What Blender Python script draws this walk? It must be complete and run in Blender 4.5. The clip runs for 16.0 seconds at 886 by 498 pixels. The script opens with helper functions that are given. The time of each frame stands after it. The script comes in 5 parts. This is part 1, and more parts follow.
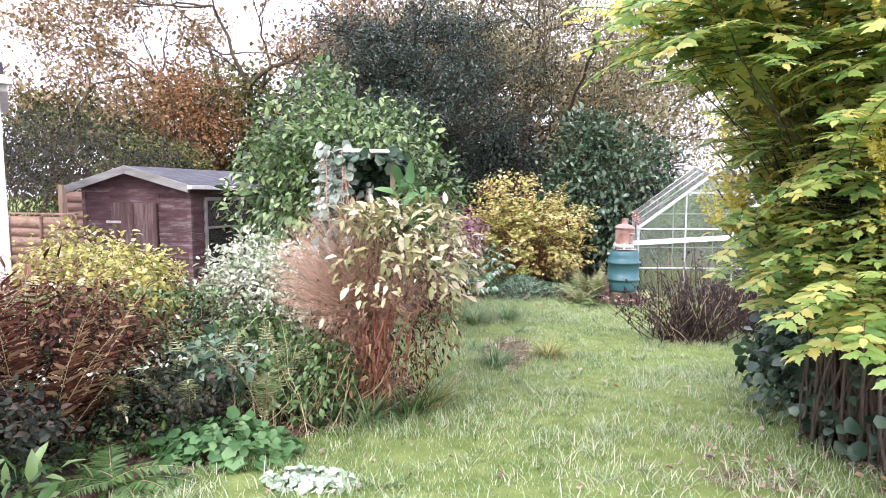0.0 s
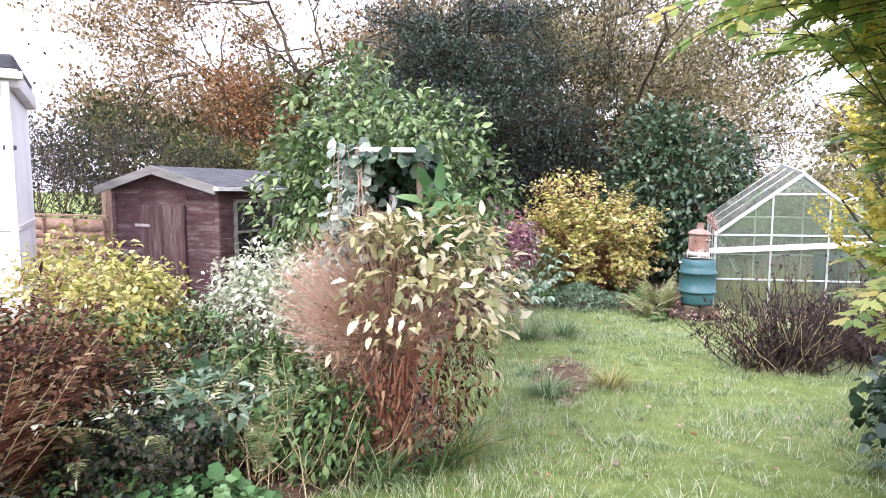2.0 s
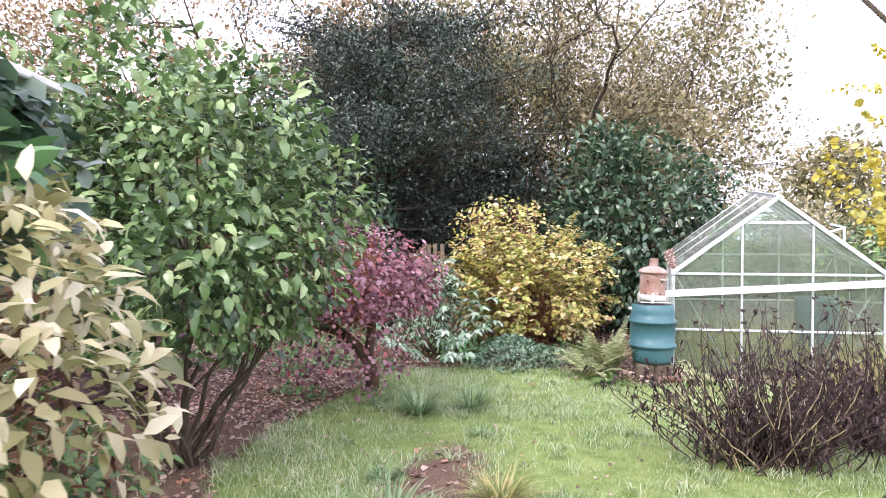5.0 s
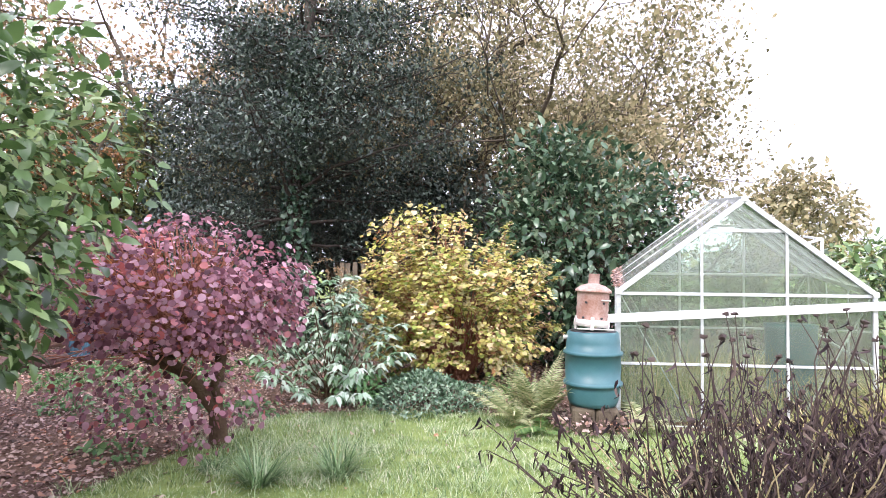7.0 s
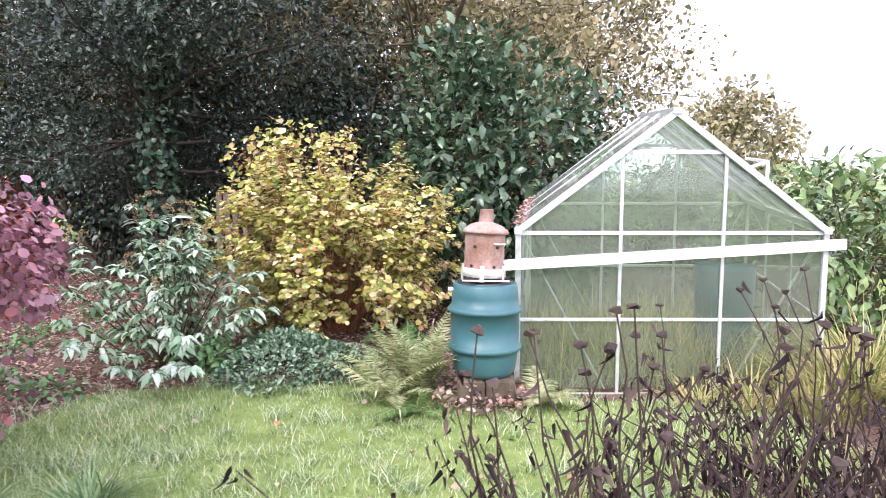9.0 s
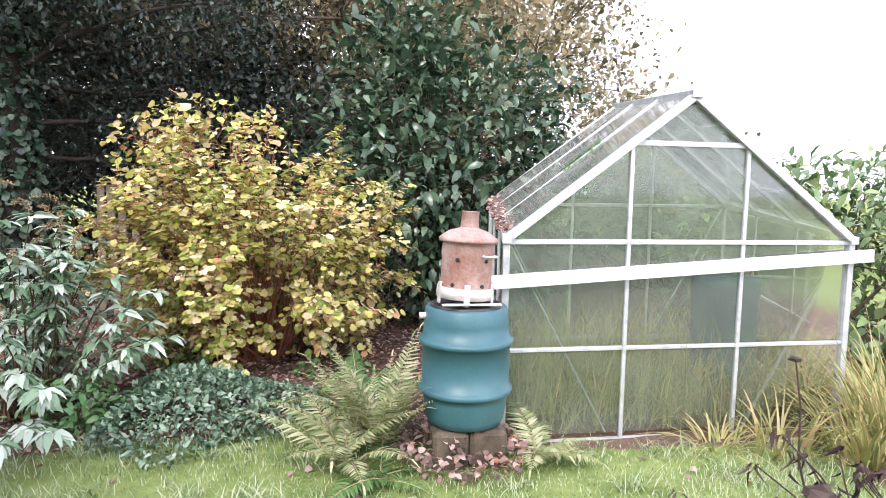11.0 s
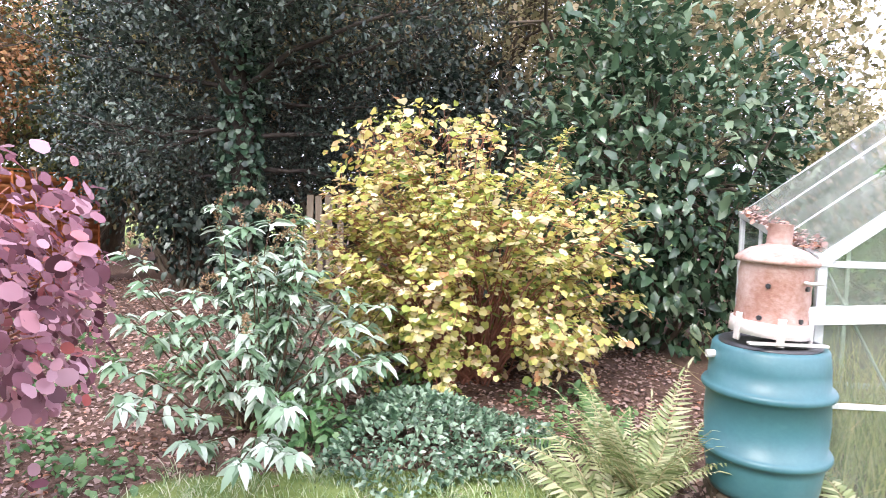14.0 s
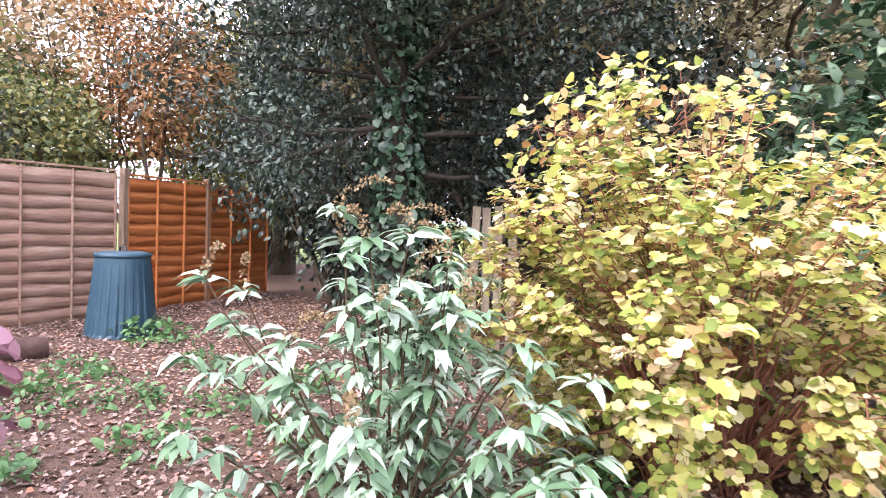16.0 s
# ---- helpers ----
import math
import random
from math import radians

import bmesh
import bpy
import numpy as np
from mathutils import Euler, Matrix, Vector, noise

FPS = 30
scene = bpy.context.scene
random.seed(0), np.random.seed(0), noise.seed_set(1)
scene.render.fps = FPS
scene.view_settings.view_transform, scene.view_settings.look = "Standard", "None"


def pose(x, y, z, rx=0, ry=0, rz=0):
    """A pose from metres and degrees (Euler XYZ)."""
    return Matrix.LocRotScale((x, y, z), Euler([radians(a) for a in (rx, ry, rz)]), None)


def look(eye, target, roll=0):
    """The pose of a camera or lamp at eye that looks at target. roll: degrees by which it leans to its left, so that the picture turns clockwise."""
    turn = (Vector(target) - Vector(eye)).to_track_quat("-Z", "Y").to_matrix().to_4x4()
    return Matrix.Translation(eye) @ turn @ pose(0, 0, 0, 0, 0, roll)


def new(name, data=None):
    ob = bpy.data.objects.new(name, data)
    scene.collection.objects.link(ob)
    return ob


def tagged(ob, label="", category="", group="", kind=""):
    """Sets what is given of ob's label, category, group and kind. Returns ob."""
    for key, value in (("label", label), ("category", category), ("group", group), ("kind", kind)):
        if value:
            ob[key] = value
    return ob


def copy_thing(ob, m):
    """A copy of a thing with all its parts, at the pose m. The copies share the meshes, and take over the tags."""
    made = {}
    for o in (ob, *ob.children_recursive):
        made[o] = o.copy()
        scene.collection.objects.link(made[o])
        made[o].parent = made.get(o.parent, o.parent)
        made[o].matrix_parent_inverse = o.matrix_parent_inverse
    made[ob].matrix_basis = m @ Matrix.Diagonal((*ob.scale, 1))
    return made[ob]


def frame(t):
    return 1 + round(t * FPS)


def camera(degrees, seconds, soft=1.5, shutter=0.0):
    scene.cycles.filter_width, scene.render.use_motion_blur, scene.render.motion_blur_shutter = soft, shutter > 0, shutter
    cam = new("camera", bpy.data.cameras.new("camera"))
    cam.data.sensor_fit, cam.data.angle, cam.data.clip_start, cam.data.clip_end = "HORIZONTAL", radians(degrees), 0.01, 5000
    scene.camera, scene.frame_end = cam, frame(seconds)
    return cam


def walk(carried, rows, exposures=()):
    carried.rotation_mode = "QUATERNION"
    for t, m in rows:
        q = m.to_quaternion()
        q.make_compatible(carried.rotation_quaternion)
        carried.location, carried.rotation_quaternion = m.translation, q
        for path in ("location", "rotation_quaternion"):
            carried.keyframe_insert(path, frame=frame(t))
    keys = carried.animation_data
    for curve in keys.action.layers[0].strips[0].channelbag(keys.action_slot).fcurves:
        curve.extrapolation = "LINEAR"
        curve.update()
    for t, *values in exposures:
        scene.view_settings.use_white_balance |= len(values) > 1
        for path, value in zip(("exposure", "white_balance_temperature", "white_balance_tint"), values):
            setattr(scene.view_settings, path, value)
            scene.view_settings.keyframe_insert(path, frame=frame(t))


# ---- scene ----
# camera and walk
cam = camera(72.7, 16.0, 0.5, 0.2)
PATH = [
    (0, (0.861, -0.145, 2.031), (0.636, 1.834, 1.846), -0.1),
    (0.5, (0.864, -0.105, 2.032), (0.576, 1.864, 1.836), -0.1),
    (1, (0.873, -0.055, 2.006), (0.53, 1.906, 1.812), -0.1),
    (1.5, (0.854, 0.296, 2.016), (0.459, 2.246, 1.807), -0.1),
    (2, (0.906, 0.711, 2.104), (0.485, 2.656, 1.907), -0.0),
    (2.5, (0.993, 1.14, 2.119), (0.553, 3.083, 1.946), -0.0),
    (3, (1.103, 1.555, 2.084), (0.65, 3.497, 1.942), 0.0),
    (3.5, (1.28, 1.937, 2.009), (0.863, 3.889, 1.889), -0.1),
    (4, (1.586, 2.268, 1.934), (1.174, 4.223, 1.85), -0.5),
    (4.2, (1.629, 2.36, 1.927), (1.204, 4.312, 1.84), -0.2),
    (5.25, (1.6, 3.22, 1.76), (1.28, 5.194, 1.75), 0.3),
    (6.3, (1.803, 4.185, 1.583), (1.577, 6.172, 1.612), 1.0),
    (6.5, (1.861, 4.344, 1.573), (1.652, 6.333, 1.611), 1.0),
    (7, (2.107, 4.681, 1.597), (1.863, 6.665, 1.668), 0.6),
    (7.5, (2.231, 5.092, 1.621), (1.966, 7.074, 1.658), 0.6),
    (8, (2.301, 5.488, 1.685), (2.061, 7.472, 1.619), 0.7),
    (8.5, (2.442, 5.884, 1.722), (2.309, 7.872, 1.548), 0.4),
    (9, (2.714, 6.159, 1.716), (2.639, 8.148, 1.526), 0.0),
    (9.2, (2.762, 6.284, 1.716), (2.723, 8.275, 1.531), -0.1),
    (11.3, (2.151, 7.404, 1.697), (2.398, 9.38, 1.504), 1.0),
    (11.5, (2.068, 7.472, 1.701), (2.306, 9.449, 1.508), 0.9),
    (12, (1.954, 7.585, 1.707), (2.143, 9.567, 1.523), 0.8),
    (12.5, (1.886, 7.623, 1.701), (2.01, 9.612, 1.53), 0.6),
    (13, (1.843, 7.64, 1.693), (1.854, 9.633, 1.526), 0.7),
    (13.5, (1.771, 7.686, 1.662), (1.646, 9.676, 1.506), 1.0),
    (14, (1.687, 7.848, 1.638), (1.418, 9.824, 1.489), 1.2),
    (14.5, (1.524, 8.145, 1.59), (1.149, 10.105, 1.457), 1.3),
    (15, (1.466, 8.506, 1.536), (0.977, 10.442, 1.424), 1.3),
    (15.5, (1.329, 8.922, 1.521), (0.677, 10.811, 1.421), 1.7),
    (16, (1.16, 9.346, 1.539), (0.362, 11.178, 1.453), 2.2),
]
EXPOSURES = [(0, 1.32), (1.5, 1.31), (3, 1.26), (4, 1.3), (7, 1.48), (8.5, 1.45), (11.5, 1.29), (12.5, 1.34), (13.2, 1.56), (14, 1.76), (15, 1.95), (16, 1.97)]
walk(cam, [(t, look(e, g, r)) for t, e, g, r in PATH], EXPOSURES)

# light: a bright overcast day
world = bpy.data.worlds.new("world")
scene.world = world
world.use_nodes = True
wn, wl = world.node_tree.nodes, world.node_tree.links
sky = wn.new("ShaderNodeTexSky")
sky.sky_type = "NISHITA"
sky.sun_disc = False
sky.sun_elevation = radians(42)
sky.sun_rotation = radians(150)
sky.dust_density = 4.0
hs = wn.new("ShaderNodeHueSaturation")
hs.inputs["Saturation"].default_value = 0.12
veil = wn.new("ShaderNodeMix")
veil.data_type = "RGBA"
veil.inputs[0].default_value = 0.7
veil.inputs[7].default_value = (8.7, 8.5, 11.2, 1)
wl.new(sky.outputs[0], hs.inputs["Color"])
wl.new(hs.outputs[0], veil.inputs[6])
wl.new(veil.outputs[2], wn["Background"].inputs[0])
wn["Background"].inputs[1].default_value = 0.15
sun_data = bpy.data.lights.new("sun", "SUN")
sun_data.energy = 1.4
sun_data.angle = radians(25)
sun_data.color = (1.0, 0.96, 0.9)
sun = new("sun", sun_data)
sun.matrix_world = look((-5, -9, 10), (0, 0, 0))

R = np.random.default_rng(7)


# ---- materials ----
def mat(name):
    m = bpy.data.materials.new(name)
    m.use_nodes = True
    return m, m.node_tree.nodes, m.node_tree.links, m.node_tree.nodes["Principled BSDF"]


def ramp(n, cols):
    r = n.new("ShaderNodeValToRGB")
    e = r.color_ramp.elements
    while len(e) < len(cols):
        e.new(0.5)
    for i, c in enumerate(cols):
        e[i].position = i / max(1, len(cols) - 1)
        e[i].color = (*c, 1)
    return r


def leaf_mat(name, cols, rough=0.42, trans=0.3, patch=1.5, spec=0.5):
    m, n, l, b = mat(name)
    geo, tc, no = n.new("ShaderNodeNewGeometry"), n.new("ShaderNodeTexCoord"), n.new("ShaderNodeTexNoise")
    no.inputs["Scale"].default_value = patch
    no.inputs["Detail"].default_value = 3
    l.new(tc.outputs["Object"], no.inputs["Vector"])
    add = n.new("ShaderNodeMath")
    add.operation = "MULTIPLY_ADD"
    l.new(no.outputs["Fac"], add.inputs[0])
    add.inputs[1].default_value = 0.7
    sub = n.new("ShaderNodeMath")
    sub.operation = "SUBTRACT"
    l.new(geo.outputs["Random Per Island"], sub.inputs[0])
    sub.inputs[1].default_value = 0.35
    l.new(sub.outputs[0], add.inputs[2])
    r = ramp(n, [tuple(0.86 * v + 0.14 * (0.35 * q[0] + 0.5 * q[1] + 0.15 * q[2]) for v in q) for q in cols])
    l.new(add.outputs[0], r.inputs[0])
    l.new(r.outputs[0], b.inputs["Base Color"])
    b.inputs["Roughness"].default_value = rough
    b.inputs["Specular IOR Level"].default_value = spec
    if trans > 0:
        t, mx = n.new("ShaderNodeBsdfTranslucent"), n.new("ShaderNodeMixShader")
        l.new(r.outputs[0], t.inputs[0])
        mx.inputs[0].default_value = trans
        l.new(b.outputs[0], mx.inputs[1])
        l.new(t.outputs[0], mx.inputs[2])
        l.new(mx.outputs[0], n["Material Output"].inputs[0])
    return m


def rough_mat(name, cols, scale=6.0, rough=0.85, bump=0.3, stretch=(1, 1, 1), metal=0.0, detail=8, fine=60, spec=0.3, island=0.0):
    m, n, l, b = mat(name)
    tc, mp, no, n2 = n.new("ShaderNodeTexCoord"), n.new("ShaderNodeMapping"), n.new("ShaderNodeTexNoise"), n.new("ShaderNodeTexNoise")
    mp.inputs["Scale"].default_value = stretch
    l.new(tc.outputs["Object"], mp.inputs[0])
    l.new(mp.outputs[0], no.inputs["Vector"])
    l.new(mp.outputs[0], n2.inputs["Vector"])
    no.inputs["Scale"].default_value = scale
    no.inputs["Detail"].default_value = detail
    no.inputs["Roughness"].default_value = 0.65
    n2.inputs["Scale"].default_value = fine
    n2.inputs["Detail"].default_value = 4
    mixf = n.new("ShaderNodeMath")
    mixf.operation = "MULTIPLY_ADD"
    l.new(n2.outputs["Fac"], mixf.inputs[0])
    mixf.inputs[1].default_value = 0.35
    sc = n.new("ShaderNodeMath")
    sc.operation = "MULTIPLY_ADD"
    l.new(no.outputs["Fac"], sc.inputs[0])
    sc.inputs[1].default_value = 1.5
    sc.inputs[2].default_value = -0.42
    l.new(sc.outputs[0], mixf.inputs[2])
    last = mixf
    if island:
        oi, ad = n.new("ShaderNodeObjectInfo"), n.new("ShaderNodeMath")
        ad.operation = "MULTIPLY_ADD"
        l.new(oi.outputs["Random"], ad.inputs[0])
        ad.inputs[1].default_value = island
        l.new(mixf.outputs[0], ad.inputs[2])
        last = ad
    r = ramp(n, cols)
    l.new(last.outputs[0], r.inputs[0])
    l.new(r.outputs[0], b.inputs["Base Color"])
    b.inputs["Roughness"].default_value = rough
    b.inputs["Metallic"].default_value = metal
    b.inputs["Specular IOR Level"].default_value = spec
    bp = n.new("ShaderNodeBump")
    bp.inputs["Strength"].default_value = bump
    bp.inputs["Distance"].default_value = 0.02
    l.new(last.outputs[0], bp.inputs["Height"])
    l.new(bp.outputs[0], b.inputs["Normal"])
    return m


M_BARK = rough_mat("bark", [(.03, .022, .017), (.09, .07, .05), (.16, .13, .1)], 9, 0.9, 0.8, (1, 1, .25))
# same bark with darker colours: the shade under the holly's canopy is painted in
M_BARK_SHADED = rough_mat("bark with canopy shade", [(.014, .011, .009), (.038, .03, .024), (.075, .063, .05)], 9, 0.9, 0.8, (1, 1, .25))
M_BARK_MOSS = rough_mat("mossy bark", [(.03, .02, .013), (.08, .05, .03), (.12, .1, .045)], 7, 0.9, 0.8)
M_TWIG = rough_mat("dry twig", [(.24, .13, .085), (.42, .26, .19), (.6, .43, .35)], 12, 0.85, 0.3)
M_TWIG_RED = rough_mat("red twig", [(.16, .06, .04), (.3, .12, .08), (.42, .24, .16)], 12, 0.8, 0.3)
M_STEM_DARK = rough_mat("dead stem", [(.02, .013, .012), (.05, .033, .03), (.11, .08, .06)], 12, 0.85, 0.3)
M_STRAW = rough_mat("straw stem", [(.25, .19, .1), (.42, .34, .2), (.55, .46, .3)], 12, 0.8, 0.3)
M_CAMELLIA = leaf_mat("camellia leaf", [(.03, .06, .018), (.08, .16, .04), (.17, .28, .08), (.36, .45, .18)], 0.3, 0.25, 1.3, 0.6)
M_LAUREL = leaf_mat("laurel leaf", [(.017, .046, .023), (.043, .095, .046), (.085, .155, .078), (.19, .26, .15)], 0.25, 0.22, 1.0, 0.6)
# evergreen leaf colours lowered to stand in for the shade inside the wood
M_YEW_SHADED = leaf_mat("shade-darkened yew foliage", [(.008, .017, .013), (.02, .038, .028), (.05, .078, .057), (.16, .2, .155)], 0.38, 0.15, 0.8, spec=0.45)
M_OAK = leaf_mat("oak leaf", [(.08, .06, .025), (.2, .125, .05), (.34, .2, .085), (.44, .28, .16), (.36, .3, .13)], 0.55, 0.35, 0.5)
M_OLIVE = leaf_mat("olive oak leaf", [(.09, .085, .035), (.21, .19, .085), (.35, .3, .14), (.52, .41, .24)], 0.5, 0.42, 0.5)
M_RUST = leaf_mat("rust beech leaf", [(.1, .05, .015), (.26, .11, .03), (.42, .17, .05), (.4, .26, .08)], 0.55, 0.35, 0.4)
M_HEDGE = leaf_mat("wood edge leaf", [(.03, .05, .015), (.08, .11, .025), (.18, .19, .045), (.34, .28, .07)], 0.5, 0.35, 0.45)
M_RIBES = leaf_mat("yellow currant leaf", [(.13, .19, .03), (.34, .4, .06), (.6, .55, .11), (.76, .65, .22), (.8, .74, .44), (.52, .26, .1)], 0.5, 0.4, 1.6, spec=0.3)
M_COTINUS = leaf_mat("smoke bush leaf", [(.09, .03, .044), (.2, .07, .1), (.35, .15, .2), (.5, .29, .36), (.4, .08, .07)], 0.42, 0.35, 1.2, spec=0.25)
M_BUDDLEIA = leaf_mat("buddleia leaf", [(.08, .165, .07), (.18, .305, .165), (.35, .47, .34), (.57, .64, .55)], 0.55, 0.25, 1.5)
M_VINCA = leaf_mat("periwinkle leaf", [(.03, .075, .038), (.08, .165, .085), (.17, .27, .16), (.32, .41, .3)], 0.35, 0.2, 2.5)
M_MAHONIA = leaf_mat("mahonia leaflet", [(.1, .22, .05), (.24, .4, .08), (.42, .55, .13), (.64, .64, .18), (.7, .56, .13)], 0.3, 0.5, 0.9, 0.6)
M_FLOWER = leaf_mat("mahonia flower", [(.55, .45, .03), (.75, .62, .06), (.8, .74, .2)], 0.6, 0.35, 3)
M_VARIEG = leaf_mat("variegated leaf", [(.14, .16, .045), (.34, .32, .12), (.58, .5, .28), (.74, .68, .5)], 0.45, 0.3, 2)
M_GOLD = leaf_mat("golden leaf", [(.12, .16, .025), (.36, .35, .05), (.6, .52, .12), (.7, .62, .3)], 0.45, 0.35, 2)
M_WHITE = leaf_mat("white edged leaf", [(.2, .28, .13), (.46, .5, .34), (.7, .7, .57), (.8, .78, .68)], 0.5, 0.3, 2.2)
M_GREEN = leaf_mat("bed foliage", [(.025, .06, .015), (.06, .14, .03), (.12, .22, .05), (.2, .3, .1)], 0.42, 0.3, 2)
M_DARKLEAF = leaf_mat("dark bed foliage", [(.012, .02, .014), (.03, .045, .03), (.06, .07, .045), (.1, .06, .05)], 0.45, 0.2, 2, spec=0.15)
M_GROUNDCOVER = leaf_mat("ground cover leaf", [(.05, .14, .04), (.1, .24, .07), (.19, .34, .12)], 0.45, 0.3, 3)
M_SILVER = leaf_mat("silver leaf", [(.3, .42, .28), (.5, .6, .46), (.65, .72, .6)], 0.5, 0.25, 3)
M_FERN = leaf_mat("fern frond", [(.14, .19, .06), (.26, .32, .11), (.4, .43, .2), (.52, .5, .28)], 0.5, 0.35, 2)
M_FERN_GREEN = leaf_mat("green fern frond", [(.04, .1, .02), (.09, .19, .04), (.16, .28, .07)], 0.45, 0.3, 2)
M_BRACKEN = leaf_mat("dry bracken", [(.025, .01, .008), (.075, .024, .015), (.17, .062, .032), (.36, .24, .12)], 0.6, 0.3, 1.2, spec=0.15)
M_TAN = leaf_mat("tan withered leaf", [(.05, .02, .012), (.14, .065, .036), (.28, .16, .09), (.44, .32, .2)], 0.6, 0.25, 2, spec=0.2)
M_DEADLEAF = leaf_mat("withered dahlia leaf", [(.012, .008, .01), (.035, .02, .024), (.075, .045, .05), (.13, .09, .07)], 0.6, 0.15, 3, spec=0.15)
M_LITTER = leaf_mat("fallen leaf", [(.08, .05, .042), (.2, .115, .095), (.35, .22, .185), (.52, .38, .34), (.46, .19, .1)], 0.6, 0.2, 2, spec=0.3)
M_IVY = leaf_mat("ivy leaf", [(.012, .035, .02), (.03, .075, .04), (.06, .12, .06), (.14, .2, .13)], 0.35, 0.2, 2)
M_IVY_GREY = leaf_mat("grey ivy leaf", [(.06, .1, .07), (.16, .22, .17), (.32, .38, .31), (.5, .53, .46)], 0.5, 0.2, 2)
M_GRASS = leaf_mat("grass blade", [(.09, .16, .05), (.19, .3, .1), (.32, .44, .18), (.5, .56, .33), (.64, .6, .45)], 0.5, 0.35, 0.9)
M_TUFT = leaf_mat("coarse grass", [(.06, .13, .04), (.13, .24, .08), (.22, .35, .14), (.42, .5, .28)], 0.45, 0.3, 3)
M_YGRASS = leaf_mat("yellowing grass", [(.12, .17, .03), (.28, .3, .07), (.45, .4, .13), (.55, .4, .18)], 0.5, 0.3, 2)


def ground_mat():
    m, n, l, b = mat("lawn and soil")
    tc = n.new("ShaderNodeTexCoord")
    big, fine, mid = n.new("ShaderNodeTexNoise"), n.new("ShaderNodeTexNoise"), n.new("ShaderNodeTexNoise")
    for no, sc in ((big, 0.8), (fine, 70), (mid, 6)):
        no.inputs["Scale"].default_value = sc
        no.inputs["Detail"].default_value = 6
        l.new(tc.outputs["Object"], no.inputs["Vector"])
    grass = ramp(n, [(.06, .09, .025), (.13, .18, .05), (.22, .27, .09), (.3, .26, .14)])
    l.new(mid.outputs[0], grass.inputs[0])
    soil = ramp(n, [(.03, .018, .013), (.09, .055, .04), (.18, .115, .09), (.28, .2, .16)])
    l.new(fine.outputs[0], soil.inputs[0])
    at = n.new("ShaderNodeAttribute")
    at.attribute_name = "bare"
    ad = n.new("ShaderNodeMath")
    ad.operation = "MULTIPLY_ADD"
    l.new(mid.outputs[0], ad.inputs[0])
    ad.inputs[1].default_value = 0.9
    l.new(at.outputs["Fac"], ad.inputs[2])
    st = ramp(n, [(0, 0, 0), (1, 1, 1)])
    st.color_ramp.elements[0].position = 0.75
    st.color_ramp.elements[1].position = 1.0
    l.new(ad.outputs[0], st.inputs[0])
    mx = n.new("ShaderNodeMix")
    mx.data_type = "RGBA"
    l.new(st.outputs[0], mx.inputs[0])
    l.new(grass.outputs[0], mx.inputs[6])
    l.new(soil.outputs[0], mx.inputs[7])
    l.new(mx.outputs[2], b.inputs["Base Color"])
    b.inputs["Roughness"].default_value = 0.95
    b.inputs["Specular IOR Level"].default_value = 0.15
    bp = n.new("ShaderNodeBump")
    bp.inputs["Strength"].default_value = 0.6
    bp.inputs["Distance"].default_value = 0.03
    l.new(fine.outputs[0], bp.inputs["Height"])
    l.new(bp.outputs[0], b.inputs["Normal"])
    return m


# ---- building helpers ----
JOINED = ("stemwork", "twigwork", "branchwork", "foliage", "withered_foliage", "blossom", "straw_stemwork", "midribwork")


def thing(name, label, category, loc=(0, 0, 0), group="", rz=0):
    e = new(name)
    e.empty_display_size = 0.1
    e.matrix_world = pose(*loc, 0, 0, rz)
    return tagged(e, label, category, group)


def put(name, me, material, parent=None, label=""):
    me.materials.append(material)
    ob = new(name, me)
    if parent is not None:
        ob.parent = parent
    if label:
        ob["label"] = label
    if name in JOINED:
        ob["kind"] = "stuff"
    return ob


def part(name, bm, material, parent=None, label="", smooth=False):
    me = bpy.data.meshes.new(name)
    bm.normal_update()
    bm.to_mesh(me)
    bm.free()
    if smooth:
        for p in me.polygons:
            p.use_smooth = True
    return put(name, me, material, parent, label)


def arr_mesh(name, V, F, smooth=False):
    """A mesh from vertex and face arrays; every face has the same number of corners."""
    me = bpy.data.meshes.new(name)
    V, F = np.asarray(V, np.float32), np.asarray(F, np.int32)
    k = F.shape[1]
    me.vertices.add(len(V))
    me.vertices.foreach_set("co", V.ravel())
    me.loops.add(F.size)
    me.loops.foreach_set("vertex_index", F.ravel())
    me.polygons.add(len(F))
    me.polygons.foreach_set("loop_start", np.arange(0, F.size, k, dtype=np.int32))
    if smooth:
        me.polygons.foreach_set("use_smooth", np.ones(len(F), bool))
    me.update(calc_edges=True)
    return me


def box(sx, sy, sz, at=(0, 0, 0), bevel=0.004, rot=None, bm=None):
    """A bevelled board; at is its centre."""
    own = bm is None
    b = bmesh.new()
    bmesh.ops.create_cube(b, size=1)
    bmesh.ops.scale(b, vec=(sx, sy, sz), verts=b.verts)
    if bevel:
        bmesh.ops.bevel(b, geom=b.edges[:], offset=min(bevel, 0.3 * min(sx, sy, sz)), segments=1, affect="EDGES")
    m = Matrix.Translation(at) @ (rot.to_4x4() if rot else Matrix())
    bmesh.ops.transform(b, matrix=m, verts=b.verts)
    if own:
        return b
    me = bpy.data.meshes.new("tmp")
    b.to_mesh(me)
    b.free()
    bm.from_mesh(me)
    bpy.data.meshes.remove(me)
    return bm


def bar(a, b, w, d, up=(0, 0, 1), bevel=0.003):
    """A square bar from a to b."""
    a, b = Vector(a), Vector(b)
    z = (b - a).normalized()
    y = Vector(up)
    if abs(z.dot(y)) > 0.95:
        y = Vector((0, 1, 0))
    x = y.cross(z).normalized()
    y = z.cross(x)
    rot = Matrix((x, y, z)).transposed()
    return box(w, d, (b - a).length, (a + b) / 2, bevel, rot)


